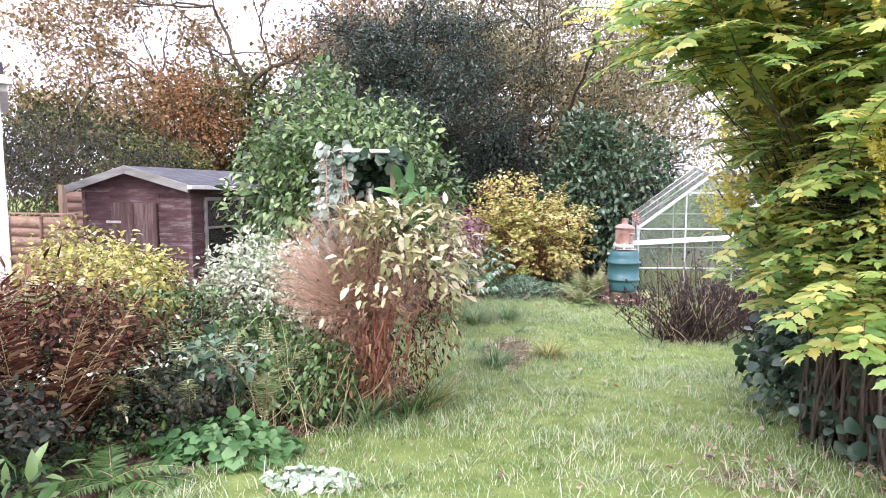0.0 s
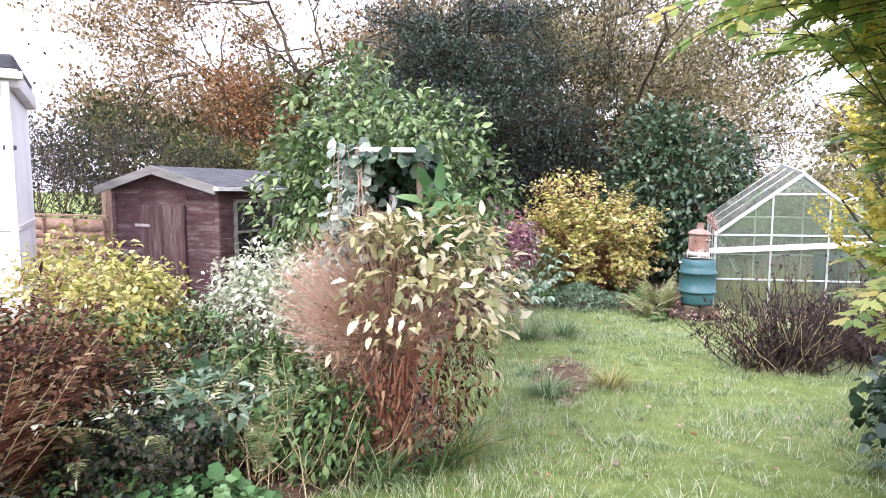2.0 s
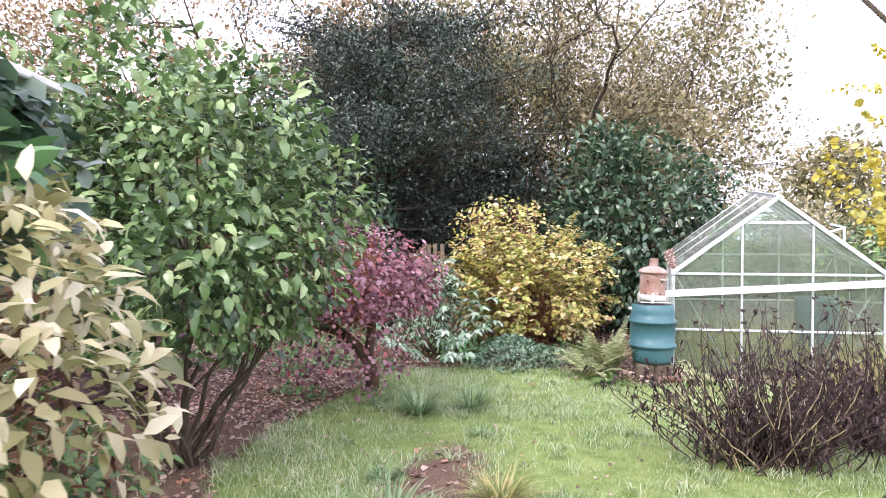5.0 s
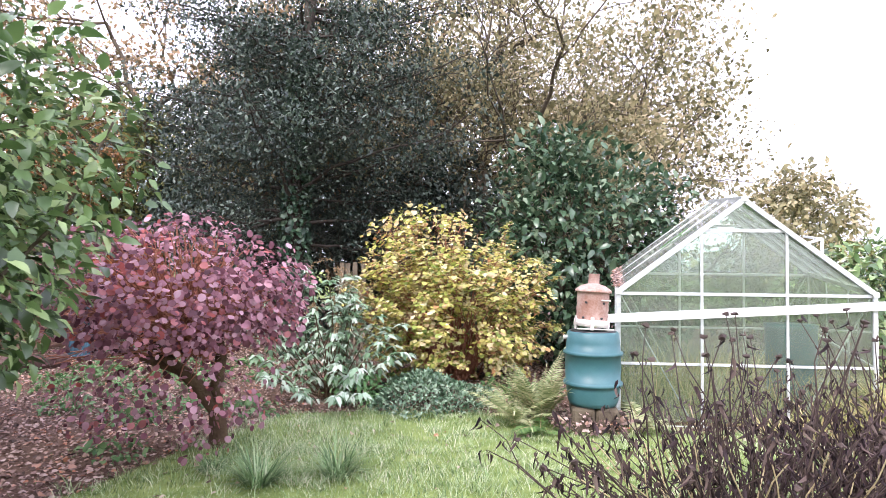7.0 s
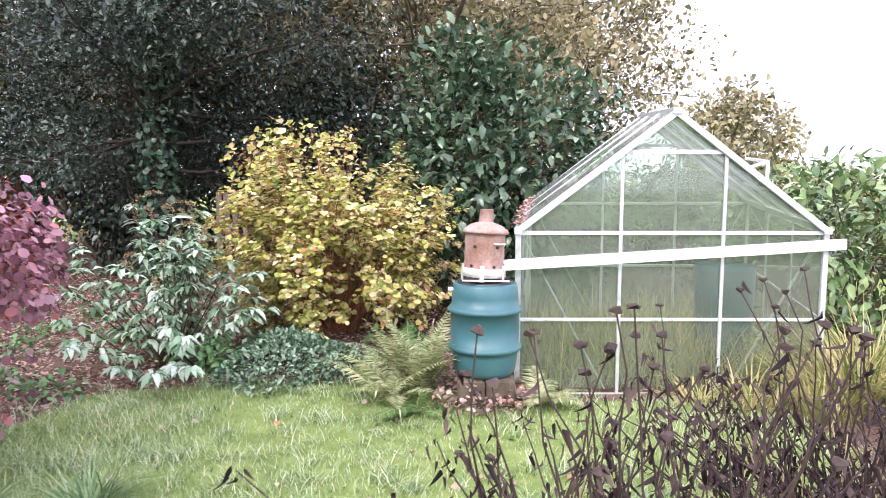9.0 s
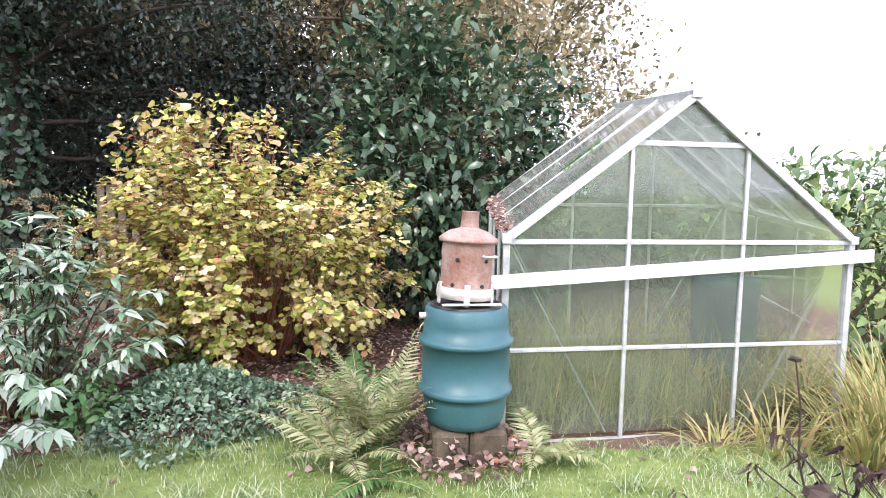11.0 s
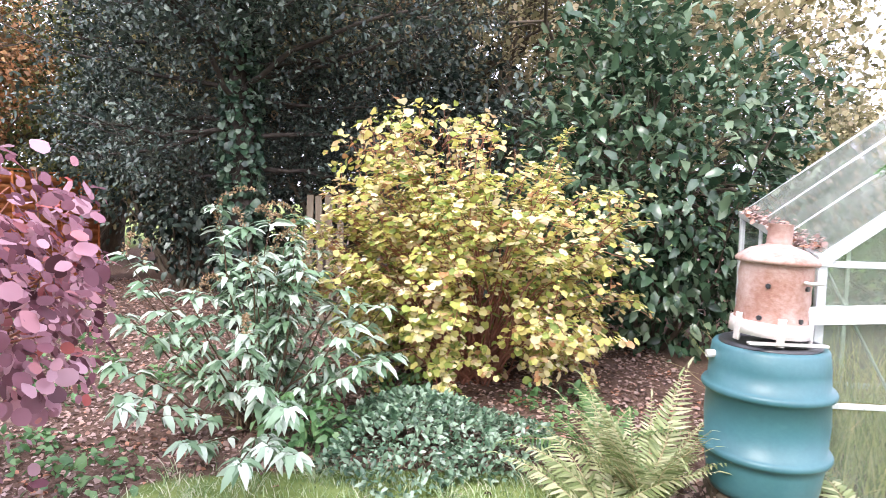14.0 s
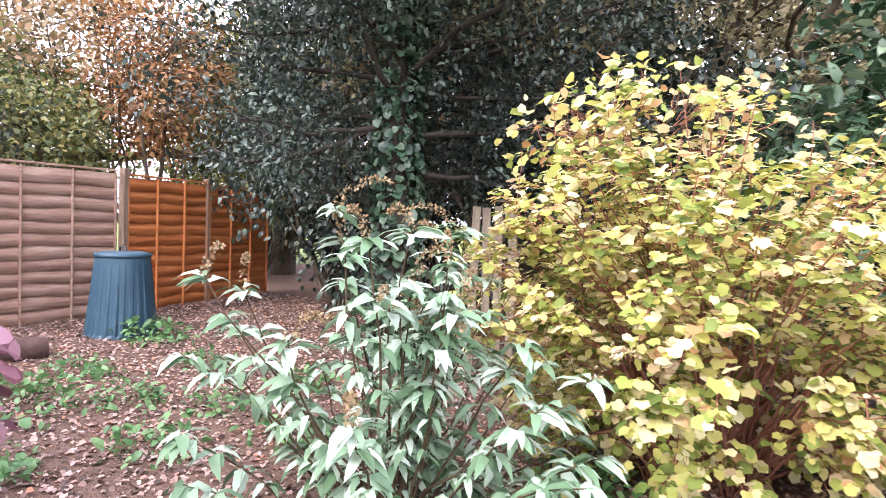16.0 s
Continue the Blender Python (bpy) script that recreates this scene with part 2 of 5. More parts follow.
def lathe(profile, seg=40, cap=True):
    bm = bmesh.new()
    rings = []
    for r, z in profile:
        rings.append([bm.verts.new((r * math.cos(2 * math.pi * i / seg), r * math.sin(2 * math.pi * i / seg), z)) for i in range(seg)])
    for a, b in zip(rings, rings[1:]):
        for i in range(seg):
            bm.faces.new((a[i], a[(i + 1) % seg], b[(i + 1) % seg], b[i]))
    if cap:
        bm.faces.new(rings[0][::-1])
        bm.faces.new(rings[-1])
    return bm


def unit(v):
    return v / np.maximum(1e-9, np.linalg.norm(v, axis=-1, keepdims=True))


LEAF_SHAPES = {
    "oval": ((.0, .0), (.35, .5), (.75, .36), (1.0, .0)),
    "round": ((.0, .0), (.24, .56), (.74, .54), (1.0, .0)),
    "long": ((.0, .0), (.25, .42), (.65, .3), (1.0, .0)),
}


def leaves(C, D, N, L, W, fold=0.25, droop=0.15, shape="oval"):
    """Leaves with a midrib fold: base C, direction D, upper side N, lengths L, widths W. Returns arrays of vertices and quads."""
    C, D, N = np.asarray(C, float), unit(np.asarray(D, float)), np.asarray(N, float)
    S = unit(np.cross(D, N) + 1e-6)
    N = np.cross(S, D)
    L, W = np.broadcast_to(L, len(C))[:, None], np.broadcast_to(W, len(C))[:, None]
    (_, _), (t1, w1), (t2, w2), _ = LEAF_SHAPES[shape]
    base = C
    m1 = C + D * L * t1 + N * L * 0.04
    m2 = C + D * L * t2 - N * L * droop * 0.4
    tip = C + D * L - N * L * droop
    a1, b1 = m1 - S * W * w1 + N * W * fold * w1, m1 + S * W * w1 + N * W * fold * w1
    a2, b2 = m2 - S * W * w2 + N * W * fold * w2, m2 + S * W * w2 + N * W * fold * w2
    V = np.stack([base, m1, m2, tip, a1, a2, b1, b2], 1)
    k = np.arange(len(C))[:, None] * 8
    F = np.concatenate([k + np.array([[0, 1, 4, 4]]), k + np.array([[1, 2, 5, 4]]), k + np.array([[2, 3, 5, 5]]),
                        k + np.array([[0, 6, 1, 1]]), k + np.array([[6, 7, 2, 1]]), k + np.array([[7, 3, 2, 2]])])
    return V.reshape(-1, 3), F


OUTLINES = {
    "lobed": ((0, 0), (-.1, .26), (.12, .52), (.32, .46), (.58, .56), (.74, .36), (1, 0)),
    "spiny": ((0, 0), (.06, .3), (.2, .5), (.28, .36), (.44, .52), (.54, .34), (.68, .42), (.78, .2), (1, 0)),
    "disc": ((0, 0), (.07, .26), (.3, .48), (.62, .5), (.88, .32), (1, .02)),
}


def blades(C, D, N, L, W, outline, cup=0.12):
    """Flat leaves with a drawn outline, a little cupped: arrays of vertices and triangles as doubled quads."""
    C, D, N = np.asarray(C, float), unit(np.asarray(D, float)), np.asarray(N, float)
    S = unit(np.cross(D, N) + 1e-6)
    N = np.cross(S, D)
    o = OUTLINES[outline]
    ring = list(o) + [(u, -w) for u, w in o[-2 if o[-1][1] == 0 else -1:0:-1]]
    L, W = np.broadcast_to(L, len(C))[:, None], np.broadcast_to(W, len(C))[:, None]
    cols = [C + D * L * .42]
    for u, w in ring:
        rr = (u - .42) ** 2 + w * w
        cols.append(C + D * L * u + S * W * w + N * L * (cup * abs(w) - .5 * rr * (u > .42)))
    V = np.stack(cols, 1)
    m = len(ring)
    f = np.array([[0, 1 + i, 1 + (i + 1) % m, 1 + (i + 1) % m] for i in range(m)])
    F = (np.arange(len(C))[:, None, None] * (m + 1) + f[None]).reshape(-1, 4)
    return V.reshape(-1, 3), F


def quads_to_mesh(name, V, F):
    """Quads, of which some repeat their last corner and so are triangles, as one triangle mesh."""
    F = np.asarray(F)
    t1 = F[:, [0, 1, 2]]
    q = F[:, 2] != F[:, 3]
    t2 = F[q][:, [0, 2, 3]]
    return arr_mesh(name, V, np.concatenate([t1, t2]))


def rand_dirs(n, up=0.0):
    v = R.normal(size=(n, 3))
    v[:, 2] += up
    return unit(v)


def value_noise(P, scale, seed):
    """Smooth noise in 0..1 at points P."""
    out = np.zeros(len(P))
    g = np.random.default_rng(seed)
    for k in range(7):
        w = g.normal(size=3) * scale * (0.6 + 0.25 * k)
        out += np.sin(P @ w + g.uniform(0, 6.28)) / (1 + 0.25 * k)
    return 0.5 + out / 6.0


def tube(points, radii, sides=6):
    P = np.asarray(points, float)
    T = unit(np.gradient(P, axis=0))
    ref = np.array([0.31, 0.87, 0.37])
    X = unit(np.cross(T, ref))
    Y = np.cross(T, X)
    ang = np.linspace(0, 2 * np.pi, sides, endpoint=False)
    rr = np.asarray(radii)[:, None, None]
    V = P[:, None] + rr * (np.cos(ang)[None, :, None] * X[:, None] + np.sin(ang)[None, :, None] * Y[:, None])
    k, F = len(P), []
    for i in range(k - 1):
        for j in range(sides):
            a, b = i * sides + j, i * sides + (j + 1) % sides
            F.append((a, b, b + sides, a + sides))
    return V.reshape(-1, 3), F


class Tubes:
    def __init__(self):
        self.V, self.F, self.n = [], [], 0

    def add(self, points, radii, sides=6):
        v, f = tube(points, radii, sides)
        self.F.append(np.asarray(f) + self.n)
        self.V.append(v)
        self.n += len(v)

    def mesh(self, name):
        return arr_mesh(name, np.concatenate(self.V), np.concatenate(self.F), True)


def wander(a, b, k=6, sway=0.08, sag=0.0):
    """A curved line from a to b."""
    a, b = np.asarray(a, float), np.asarray(b, float)
    t = np.linspace(0, 1, k)[:, None]
    ln = np.linalg.norm(b - a)
    off = np.cumsum(R.normal(size=(k, 3)), axis=0) * sway * ln / k
    off -= off[0] * (1 - t) + off[-1] * t
    p = a + (b - a) * t + off
    p[:, 2] += sag * ln * np.sin(t[:, 0] * np.pi)
    return p


def hgt(x, y):
    """Height of the garden's ground: it falls gently away from the house."""
    h = np.interp(y, [-2, 0, 2, 4, 6, 8, 11, 14, 30], [.66, .6, .5, .38, .18, .1, .05, .07, 0.04])
    return h + 0.012 * np.sin(1.7 * np.asarray(x) + 0.6) * np.sin(1.3 * np.asarray(y) + 1)


def G(x, y):
    return float(hgt(x, y))


def crown_points(c, r, n, shell=0.55, gaps=0.45, scale=2.0, seed=1, low=-1.0):
    """Points in the outer part of an ellipsoid, thinned by noise so that the outline and the inside are uneven."""
    c, r = np.asarray(c, float), np.asarray(r, float)
    out, got = [], 0
    while got < n:
        d = rand_dirs(n)
        q = shell + (1 - shell) * R.random(n) ** 0.6
        bump = 0.82 + 0.36 * value_noise(d * 2.2, 1.3, seed + 5)
        p = d * (q * bump)[:, None]
        keep = (value_noise(p * r, scale, seed) > gaps) & (p[:, 2] > low)
        p = p[keep]
        out.append(np.concatenate([c + p * r, unit(p)], 1))
        got += len(p)
    o = np.concatenate(out)[:n]
    return o[:, :3], o[:, 3:]


def clumped(c, r, n, shell, gaps, scale, seed, low):
    """A lumpy crown: many small rounded clumps set over an ellipsoid, with an uneven outline and gaps between."""
    c, r = np.asarray(c, float), np.asarray(r, float)
    g = np.random.default_rng(seed)
    k = int(26 + 30 * g.random())
    d = unit(g.normal(size=(k, 3)))
    d = d[d[:, 2] > low]
    cen = d * g.uniform(.4, .8, (len(d), 1))
    rad = g.uniform(.17, .36, len(d))
    share = rad ** 2 / np.sum(rad ** 2)
    P, O = [], []
    for q, s_, w in zip(cen, rad, share):
        m = max(3, int(n * w))
        v = rand_dirs(m, .25)
        p = q + v * (s_ * (.45 + .6 * R.random(m)) ** .8)[:, None]
        P.append(c + p * r)
        O.append(unit(v + unit(p) * .8))
    return np.concatenate(P), np.concatenate(O)


def leaf_cloud(name, P, O, size, aspect, material, parent, label="", hang=0.4, out=0.8, shape="oval", fold=0.25, droop=0.2, var=0.35):
    n = len(P)
    D = unit(O * out + R.normal(size=(n, 3)) * 0.6 + np.array([0, 0, -hang]))
    N = unit(np.array([0, 0, 1.0]) + O * 0.6 + R.normal(size=(n, 3)) * 0.45)
    L = size * (1 + var * R.normal(size=n)).clip(0.45, 1.7)
    V, F = leaves(P, D, N, L, L * aspect, fold, droop, shape)
    return put(name, quads_to_mesh(name, V, F), material, parent, label)


def shrub(name, label, base, c, r, n, size, aspect, material, wood=None, stems=14, stem_r=0.014, gaps=0.42, shell=0.5, shape="oval",
          hang=0.4, seed=1, scale=2.0, low=-1.0, twigs=60, category="shrub", group="", droop=0.2, out=0.8):
    """A shrub: stems from its foot, twigs and a crown of single leaves."""
    bz = G(base[0], base[1])
    e = thing(name, label, category, (base[0], base[1], bz), group)
    o = np.array([base[0], base[1], bz])
    n1 = int(n * .35)
    P, O = crown_points(np.array(c) - o, np.array(r) * .9, n1, shell, gaps, scale, seed, low)
    P2, O2 = clumped(np.array(c) - o, r, n - n1, shell, gaps, scale, seed, low)
    P, O = np.concatenate([P, P2]), np.concatenate([O, O2])
    k = P[:, 2] > .015
    P, O = P[k], O[k]
    leaf_cloud("crown", P, O, size, aspect, material, e, "", hang, out, shape, droop=droop)
    t = Tubes()
    for i in range(stems):
        q = P[R.integers(len(P))]
        f = np.array([R.normal() * 0.05, R.normal() * 0.05, -0.03])
        t.add(wander(f, q, 7, 0.25), np.linspace(stem_r, stem_r * 0.25, 7) * R.uniform(0.6, 1.2), 5)
    for i in range(twigs):
        q = P[R.integers(len(P))]
        a = np.array(c) - o + (q - (np.array(c) - o)) * R.uniform(0.2, 0.6)
        t.add(wander(a, q, 5, 0.2), np.linspace(stem_r * 0.4, stem_r * 0.12, 5), 4)
    put("stemwork", t.mesh("stems"), wood or M_BARK, e)
    return e


REACH = [1e9]  # how far limbs may grow to the east of their foot


def grow(t, tips, a, d, ln, r, depth, spread=0.6, lift=0.1, kids=3, sides=7):
    """Limbs that fork: adds tubes to t and the ends to tips."""
    d = unit(np.asarray(d, float))
    b = a + d * ln
    if b[0] > REACH[0]:
        return
    p = wander(a, b, 6, 0.22)
    t.add(p, np.linspace(r, r * 0.6, 6), sides)
    if depth <= 1:
        tips.extend([p[3], p[4], p[5]])
    if depth == 0:
        return
    for i in range(kids):
        nd = unit(d + R.normal(size=3) * spread + np.array([0, 0, lift]))
        nd[2] = max(nd[2], -.05)
        at = p[R.integers(3, 6)] if i else p[5]
        grow(t, tips, at, nd, ln * R.uniform(0.55, 0.85), r * R.uniform(0.42, 0.62), depth - 1, spread, lift, kids, max(4, sides - 1))


def tree(name, label, base, height, r, material, per_tip=16, size=0.09, aspect=0.55, depth=4, kids=3, lean=(0, 0, 1), spread=0.6, lift=0.1,
         clump=0.35, wood=None, trunk=0.35, shape="oval", hang=0.2, cut=None, dirs=None):
    bz = G(base[0], base[1])
    e = thing(name, label, "tree", (base[0], base[1], bz))
    t, tips = Tubes(), []
    top = np.array(lean, float)
    p = wander((0, 0, -0.1), top / np.linalg.norm(top) * height * trunk, 7, 0.1)
    tt = Tubes()
    tt.add(p, np.linspace(r * 1.25, r * 0.8, 7), 10)
    put("trunk", tt.mesh("trunk"), wood or M_BARK, e)
    for i in range(kids + 2):
        grow(t, tips, p[R.integers(4, 7)], unit(R.normal(size=3) * 0.75 + np.array([0, 0, 0.75])), height * 0.26 * R.uniform(0.8, 1.15), r * 0.55, depth - 1, spread, lift, kids)
    for dd in dirs or ():
        grow(t, tips, p[R.integers(4, 7)], dd, height * R.uniform(.22, .3), r * .26, depth - 1, .5, .03, kids)
    put("branchwork", t.mesh("limbs"), wood or M_BARK, e)
    T = np.array(tips)
    P = np.repeat(T, per_tip, 0)
    P = P + R.normal(size=P.shape) * clump
    P = P[P[:, 2] > min(2.8, height * .3)]
    if cut is not None:
        P = P[cut(P + np.array([base[0], base[1], bz]))]
    O = unit(R.normal(size=P.shape))
    leaf_cloud("crown", P, O, size, aspect, material, e, "", hang, 0.6, shape)
    return e


def arching(C, D, L, W, bend=0.8, k=5):
    """Strap leaves or blades that arch over: arrays of vertices and quads."""
    C, D = np.asarray(C, float), np.asarray(D, float)
    n = len(C)
    H = unit(np.stack([D[:, 0], D[:, 1], np.zeros(n)], 1) + 1e-6)
    S = np.stack([-H[:, 1], H[:, 0], np.zeros(n)], 1)
    L, W = np.broadcast_to(L, n), np.broadcast_to(W, n)
    bend = np.broadcast_to(bend, n)
    rows = []
    pos, dirv = C.copy(), unit(D)
    for i in range(k):
        t = i / (k - 1)
        w = (W * (0.55 + 0.45 * np.sin(np.pi * min(1, t + 0.35))) * (1 - t ** 2.2) + 0.0004)[:, None]
        rows.append(np.stack([pos - S * w * 0.5, pos + S * w * 0.5], 1))
        pos = pos + dirv * (L / (k - 1))[:, None]
        dirv = unit(dirv + (H * 0.5 + np.array([0, 0, -1.0])) * (bend / (k - 1))[:, None])
    V = np.concatenate(rows, 1)
    f = np.array([[2 * i, 2 * i + 1, 2 * i + 3, 2 * i + 2] for i in range(k - 1)])
    F = (np.arange(n)[:, None, None] * (2 * k) + f[None]).reshape(-1, 4)
    return V.reshape(-1, 3), F


def frond_arrays(base, d, ln, pairs, leaf_l, leaf_w, bend=0.7, taper=True, shape="long", ang=1.0):
    """One pinnate frond: places of its leaflets along an arching midrib."""
    base, d = np.asarray(base, float), unit(np.asarray(d, float))
    h = unit(np.array([d[0], d[1], 0]) + 1e-6)
    s = np.array([-h[1], h[0], 0])
    pts, dirs, pos, cur = [], [], base.copy(), d.copy()
    for i in range(pairs + 1):
        pts.append(pos.copy())
        dirs.append(cur.copy())
        pos = pos + cur * ln / pairs
        cur = unit(cur + (h * 0.35 + np.array([0, 0, -1.0])) * bend / pairs)
    pts, dirs = np.array(pts), np.array(dirs)
    C, D, N, L = [], [], [], []
    for i in range(1, pairs + 1):
        t = i / pairs
        k = (math.sin(math.pi * (0.12 + 0.86 * t)) if taper else 1.0) * leaf_l
        up = np.cross(s, dirs[i])
        up = up if up[2] > 0 else -up
        for sg in (-1, 1):
            C.append(pts[i])
            D.append(unit(sg * s * ang + dirs[i] * 0.55 + up * 0.1 + R.normal(size=3) * 0.07))
            N.append(unit(up + R.normal(size=3) * 0.12))
            L.append(max(k, 0.01))
    C.append(pts[-1]); D.append(dirs[-1]); N.append(unit(np.cross(s, dirs[-1]) * -1 + 1e-6)); L.append(leaf_l * 0.8)
    return np.array(C), np.array(D), np.array(N), np.array(L), pts



# ---- hard materials ----
M_SHED = rough_mat("stained boards", [(.028, .013, .017), (.07, .033, .039), (.12, .066, .07), (.3, .25, .25)], 3, 0.75, 0.5, (1, 1, 5), island=0.25)
M_SHED_DOOR = rough_mat("door boards", [(.03, .013, .014), (.075, .037, .037), (.12, .068, .065), (.26, .2, .19)], 3, 0.7, 0.5, (5, 5, .6), island=0.2)
M_FELT = rough_mat("roof felt", [(.03, .03, .035), (.08, .08, .09), (.17, .17, .19)], 5, 0.9, 0.4)
M_FASCIA = rough_mat("weathered fascia", [(.12, .11, .1), (.24, .23, .22), (.4, .39, .37)], 4, 0.85, 0.5, (.4, 2, 2))
M_PAINT = rough_mat("white paint", [(.4, .38, .36), (.68, .67, .67), (.8, .8, .81)], 5, 0.5, 0.15)
M_RENDER = rough_mat("white render", [(.62, .62, .62), (.78, .78, .78), (.84, .84, .84)], 2, 0.9, 0.2)
M_SLATE = rough_mat("dark roofing", [(.03, .03, .035), (.07, .07, .08), (.12, .12, .13)], 5, 0.8, 0.3)
M_FENCE = rough_mat("brown fence slat", [(.14, .075, .055), (.26, .15, .11), (.36, .235, .18), (.45, .34, .28)], 4, 0.8, 0.4, (3, .5, 6), island=0.2)
M_ORANGE = rough_mat("orange fence slat", [(.26, .07, .025), (.42, .13, .04), (.52, .18, .06), (.56, .25, .1)], 4, 0.75, 0.4, (3, .5, 6), island=0.2)
M_POST = rough_mat("fence post", [(.11, .07, .05), (.22, .15, .11), (.34, .26, .2)], 6, 0.85, 0.4, (4, 4, .5))
M_PALE = rough_mat("weathered pale", [(.1, .078, .055), (.2, .16, .115), (.3, .26, .2)], 6, 0.85, 0.4, (4, 4, .5))
M_ALU = rough_mat("greenhouse frame", [(.28, .3, .28), (.5, .52, .52), (.66, .67, .68)], 14, 0.4, 0.1, metal=0.35)
M_BUTT = rough_mat("teal plastic", [(.024, .08, .094), (.038, .115, .132), (.066, .155, .17)], 2.5, 0.42, 0.05, spec=0.5)
M_LID = rough_mat("black plastic", [(.01, .01, .012), (.025, .025, .028), (.06, .06, .06)], 6, 0.35, 0.1, spec=0.5)
M_RUSTY = rough_mat("rusty galvanised steel", [(.14, .062, .04), (.28, .15, .115), (.42, .3, .265), (.56, .49, .46)], 5, 0.6, 0.3, metal=0.25)
M_ZINC = rough_mat("pale zinc", [(.42, .36, .33), (.62, .58, .55), (.74, .73, .72)], 7, 0.45, 0.15, metal=0.4)
M_STONE = rough_mat("mossy stone", [(.035, .028, .02), (.09, .07, .05), (.17, .14, .1)], 8, 0.95, 0.7)
M_COMPOST = rough_mat("blue grey plastic", [(.012, .035, .06), (.025, .065, .1), (.05, .1, .14)], 2.5, 0.5, 0.06, spec=0.45)
M_DARKWOOD = rough_mat("rotten wood", [(.03, .016, .014), (.08, .045, .04), (.14, .09, .08)], 8, 0.9, 0.8)
M_HOSE = rough_mat("grey hose", [(.2, .2, .2), (.34, .34, .33), (.45, .45, .44)], 8, 0.5, 0.1)


def glass_mat(name, dirt, tint):
    m, n, l, b = mat(name)
    no, tc = n.new("ShaderNodeTexNoise"), n.new("ShaderNodeTexCoord")
    no.inputs["Scale"].default_value = 3.5
    no.inputs["Detail"].default_value = 7
    l.new(tc.outputs["Object"], no.inputs["Vector"])
    tr, gl, lw, m1, m2 = n.new("ShaderNodeBsdfTransparent"), n.new("ShaderNodeBsdfGlossy"), n.new("ShaderNodeFresnel"), n.new("ShaderNodeMixShader"), n.new("ShaderNodeMixShader")
    tr.inputs[0].default_value = (*tint, 1)
    gl.inputs["Roughness"].default_value = 0.06
    lw.inputs["IOR"].default_value = 1.5
    l.new(lw.outputs[0], m1.inputs[0])
    l.new(tr.outputs[0], m1.inputs[1])
    l.new(gl.outputs[0], m1.inputs[2])
    b.inputs["Base Color"].default_value = (0.36, 0.38, 0.33, 1)
    b.inputs["Roughness"].default_value = 0.7
    ml = n.new("ShaderNodeMath")
    ml.operation = "MULTIPLY"
    l.new(no.outputs["Fac"], ml.inputs[0])
    ml.inputs[1].default_value = dirt
    l.new(ml.outputs[0], m2.inputs[0])
    l.new(m1.outputs[0], m2.inputs[1])
    l.new(b.outputs[0], m2.inputs[2])
    l.new(m2.outputs[0], n["Material Output"].inputs[0])
    return m


M_GLASS = glass_mat("dusty greenhouse glass", 0.2, (.84, .91, .84))
M_GLASS_ROOF = glass_mat("grimy roof glass", 0.6, (.8, .85, .8))
M_PANE = glass_mat("shed window glass", 0.15, (.6, .64, .62))

# ---- ground: one sheet ----
BED_Y = [-3, 1.0, 2.67, 3.47, 3.83, 4.37, 5.0, 6.0, 7.0, 8.0, 9.0, 10.2, 11.2]
BED_X = [-1.8, -1.55, -1.1, -.75, -.33, .12, .1, -.35, -.8, -.85, -.75, -.55, -.25]


def bare_at(x, y):
    """How bare of grass the ground is: 0 lawn, 1 soil and litter."""
    edge = np.interp(y, BED_Y, BED_X)
    b = np.clip((edge - x) / 0.25 + 0.5, 0, 1)
    back = np.interp(x, [-8, 0, 0.6, 1.6, 2.4, 3.2, 8], [9.6, 11.0, 11.25, 11.35, 11.2, 10.95, 10.6])
    b = np.maximum(b, np.clip((y - back) / 0.3 + 0.5, 0, 1))
    right = np.interp(y, [-3, 0, 2, 4, 6, 8, 10, 12], [2.3, 2.5, 2.75, 2.95, 3.6, 4.4, 5.2, 5.4])
    b = np.maximum(b, np.clip((x - right) / 0.5 + 0.5, 0, 1))
    worn = 0.85 * np.exp(-(((x - 0.85) / 0.38) ** 2 + ((y - 7.1) / 1.0) ** 2)) + 0.45 * np.exp(-(((x - 2.2) / 0.5) ** 2 + ((y - 3.3) / 0.5) ** 2)) + 0.3 * np.exp(-(((x - 0.0) / 0.4) ** 2 + ((y - 10.2) / 0.4) ** 2))
    b = np.maximum(b, worn)
    far = np.clip((x - 7.5) / 2, 0, 1) + np.clip((-9 - x) / 2, 0, 1) + np.clip((-3.5 - y) / 1.5, 0, 1) + np.clip((y - 30) / 6, 0, 1)
    return b * (1 - np.clip(far, 0, .9))


gx = np.concatenate([[-400, -150, -60, -30, -18, -12], np.arange(-9, 8.01, 0.16), [10, 14, 22, 40, 90, 200, 400]])
gy = np.concatenate([[-400, -150, -50, -20, -8, -4], np.arange(-2, 20.01, 0.16), [22, 26, 34, 60, 150, 400]])
XX, YY = np.meshgrid(gx, gy)
ZZ = hgt(XX, YY) + np.where((np.abs(XX) < 10) & (YY > -3) & (YY < 21), 0.02 * (value_noise(np.stack([XX.ravel(), YY.ravel(), 0 * XX.ravel()], 1), 3.0, 3).reshape(XX.shape) - 0.5), 0)
nx, ny = len(gx), len(gy)
idx = np.arange(nx * ny).reshape(ny, nx)
GF = np.stack([idx[:-1, :-1], idx[:-1, 1:], idx[1:, 1:], idx[1:, :-1]], -1).reshape(-1, 4)
me = arr_mesh("ground", np.stack([XX, YY, ZZ], -1).reshape(-1, 3), GF, True)
attr = me.attributes.new("bare", "FLOAT", "POINT")
attr.data.foreach_set("value", bare_at(XX, YY).ravel().astype(np.float32))
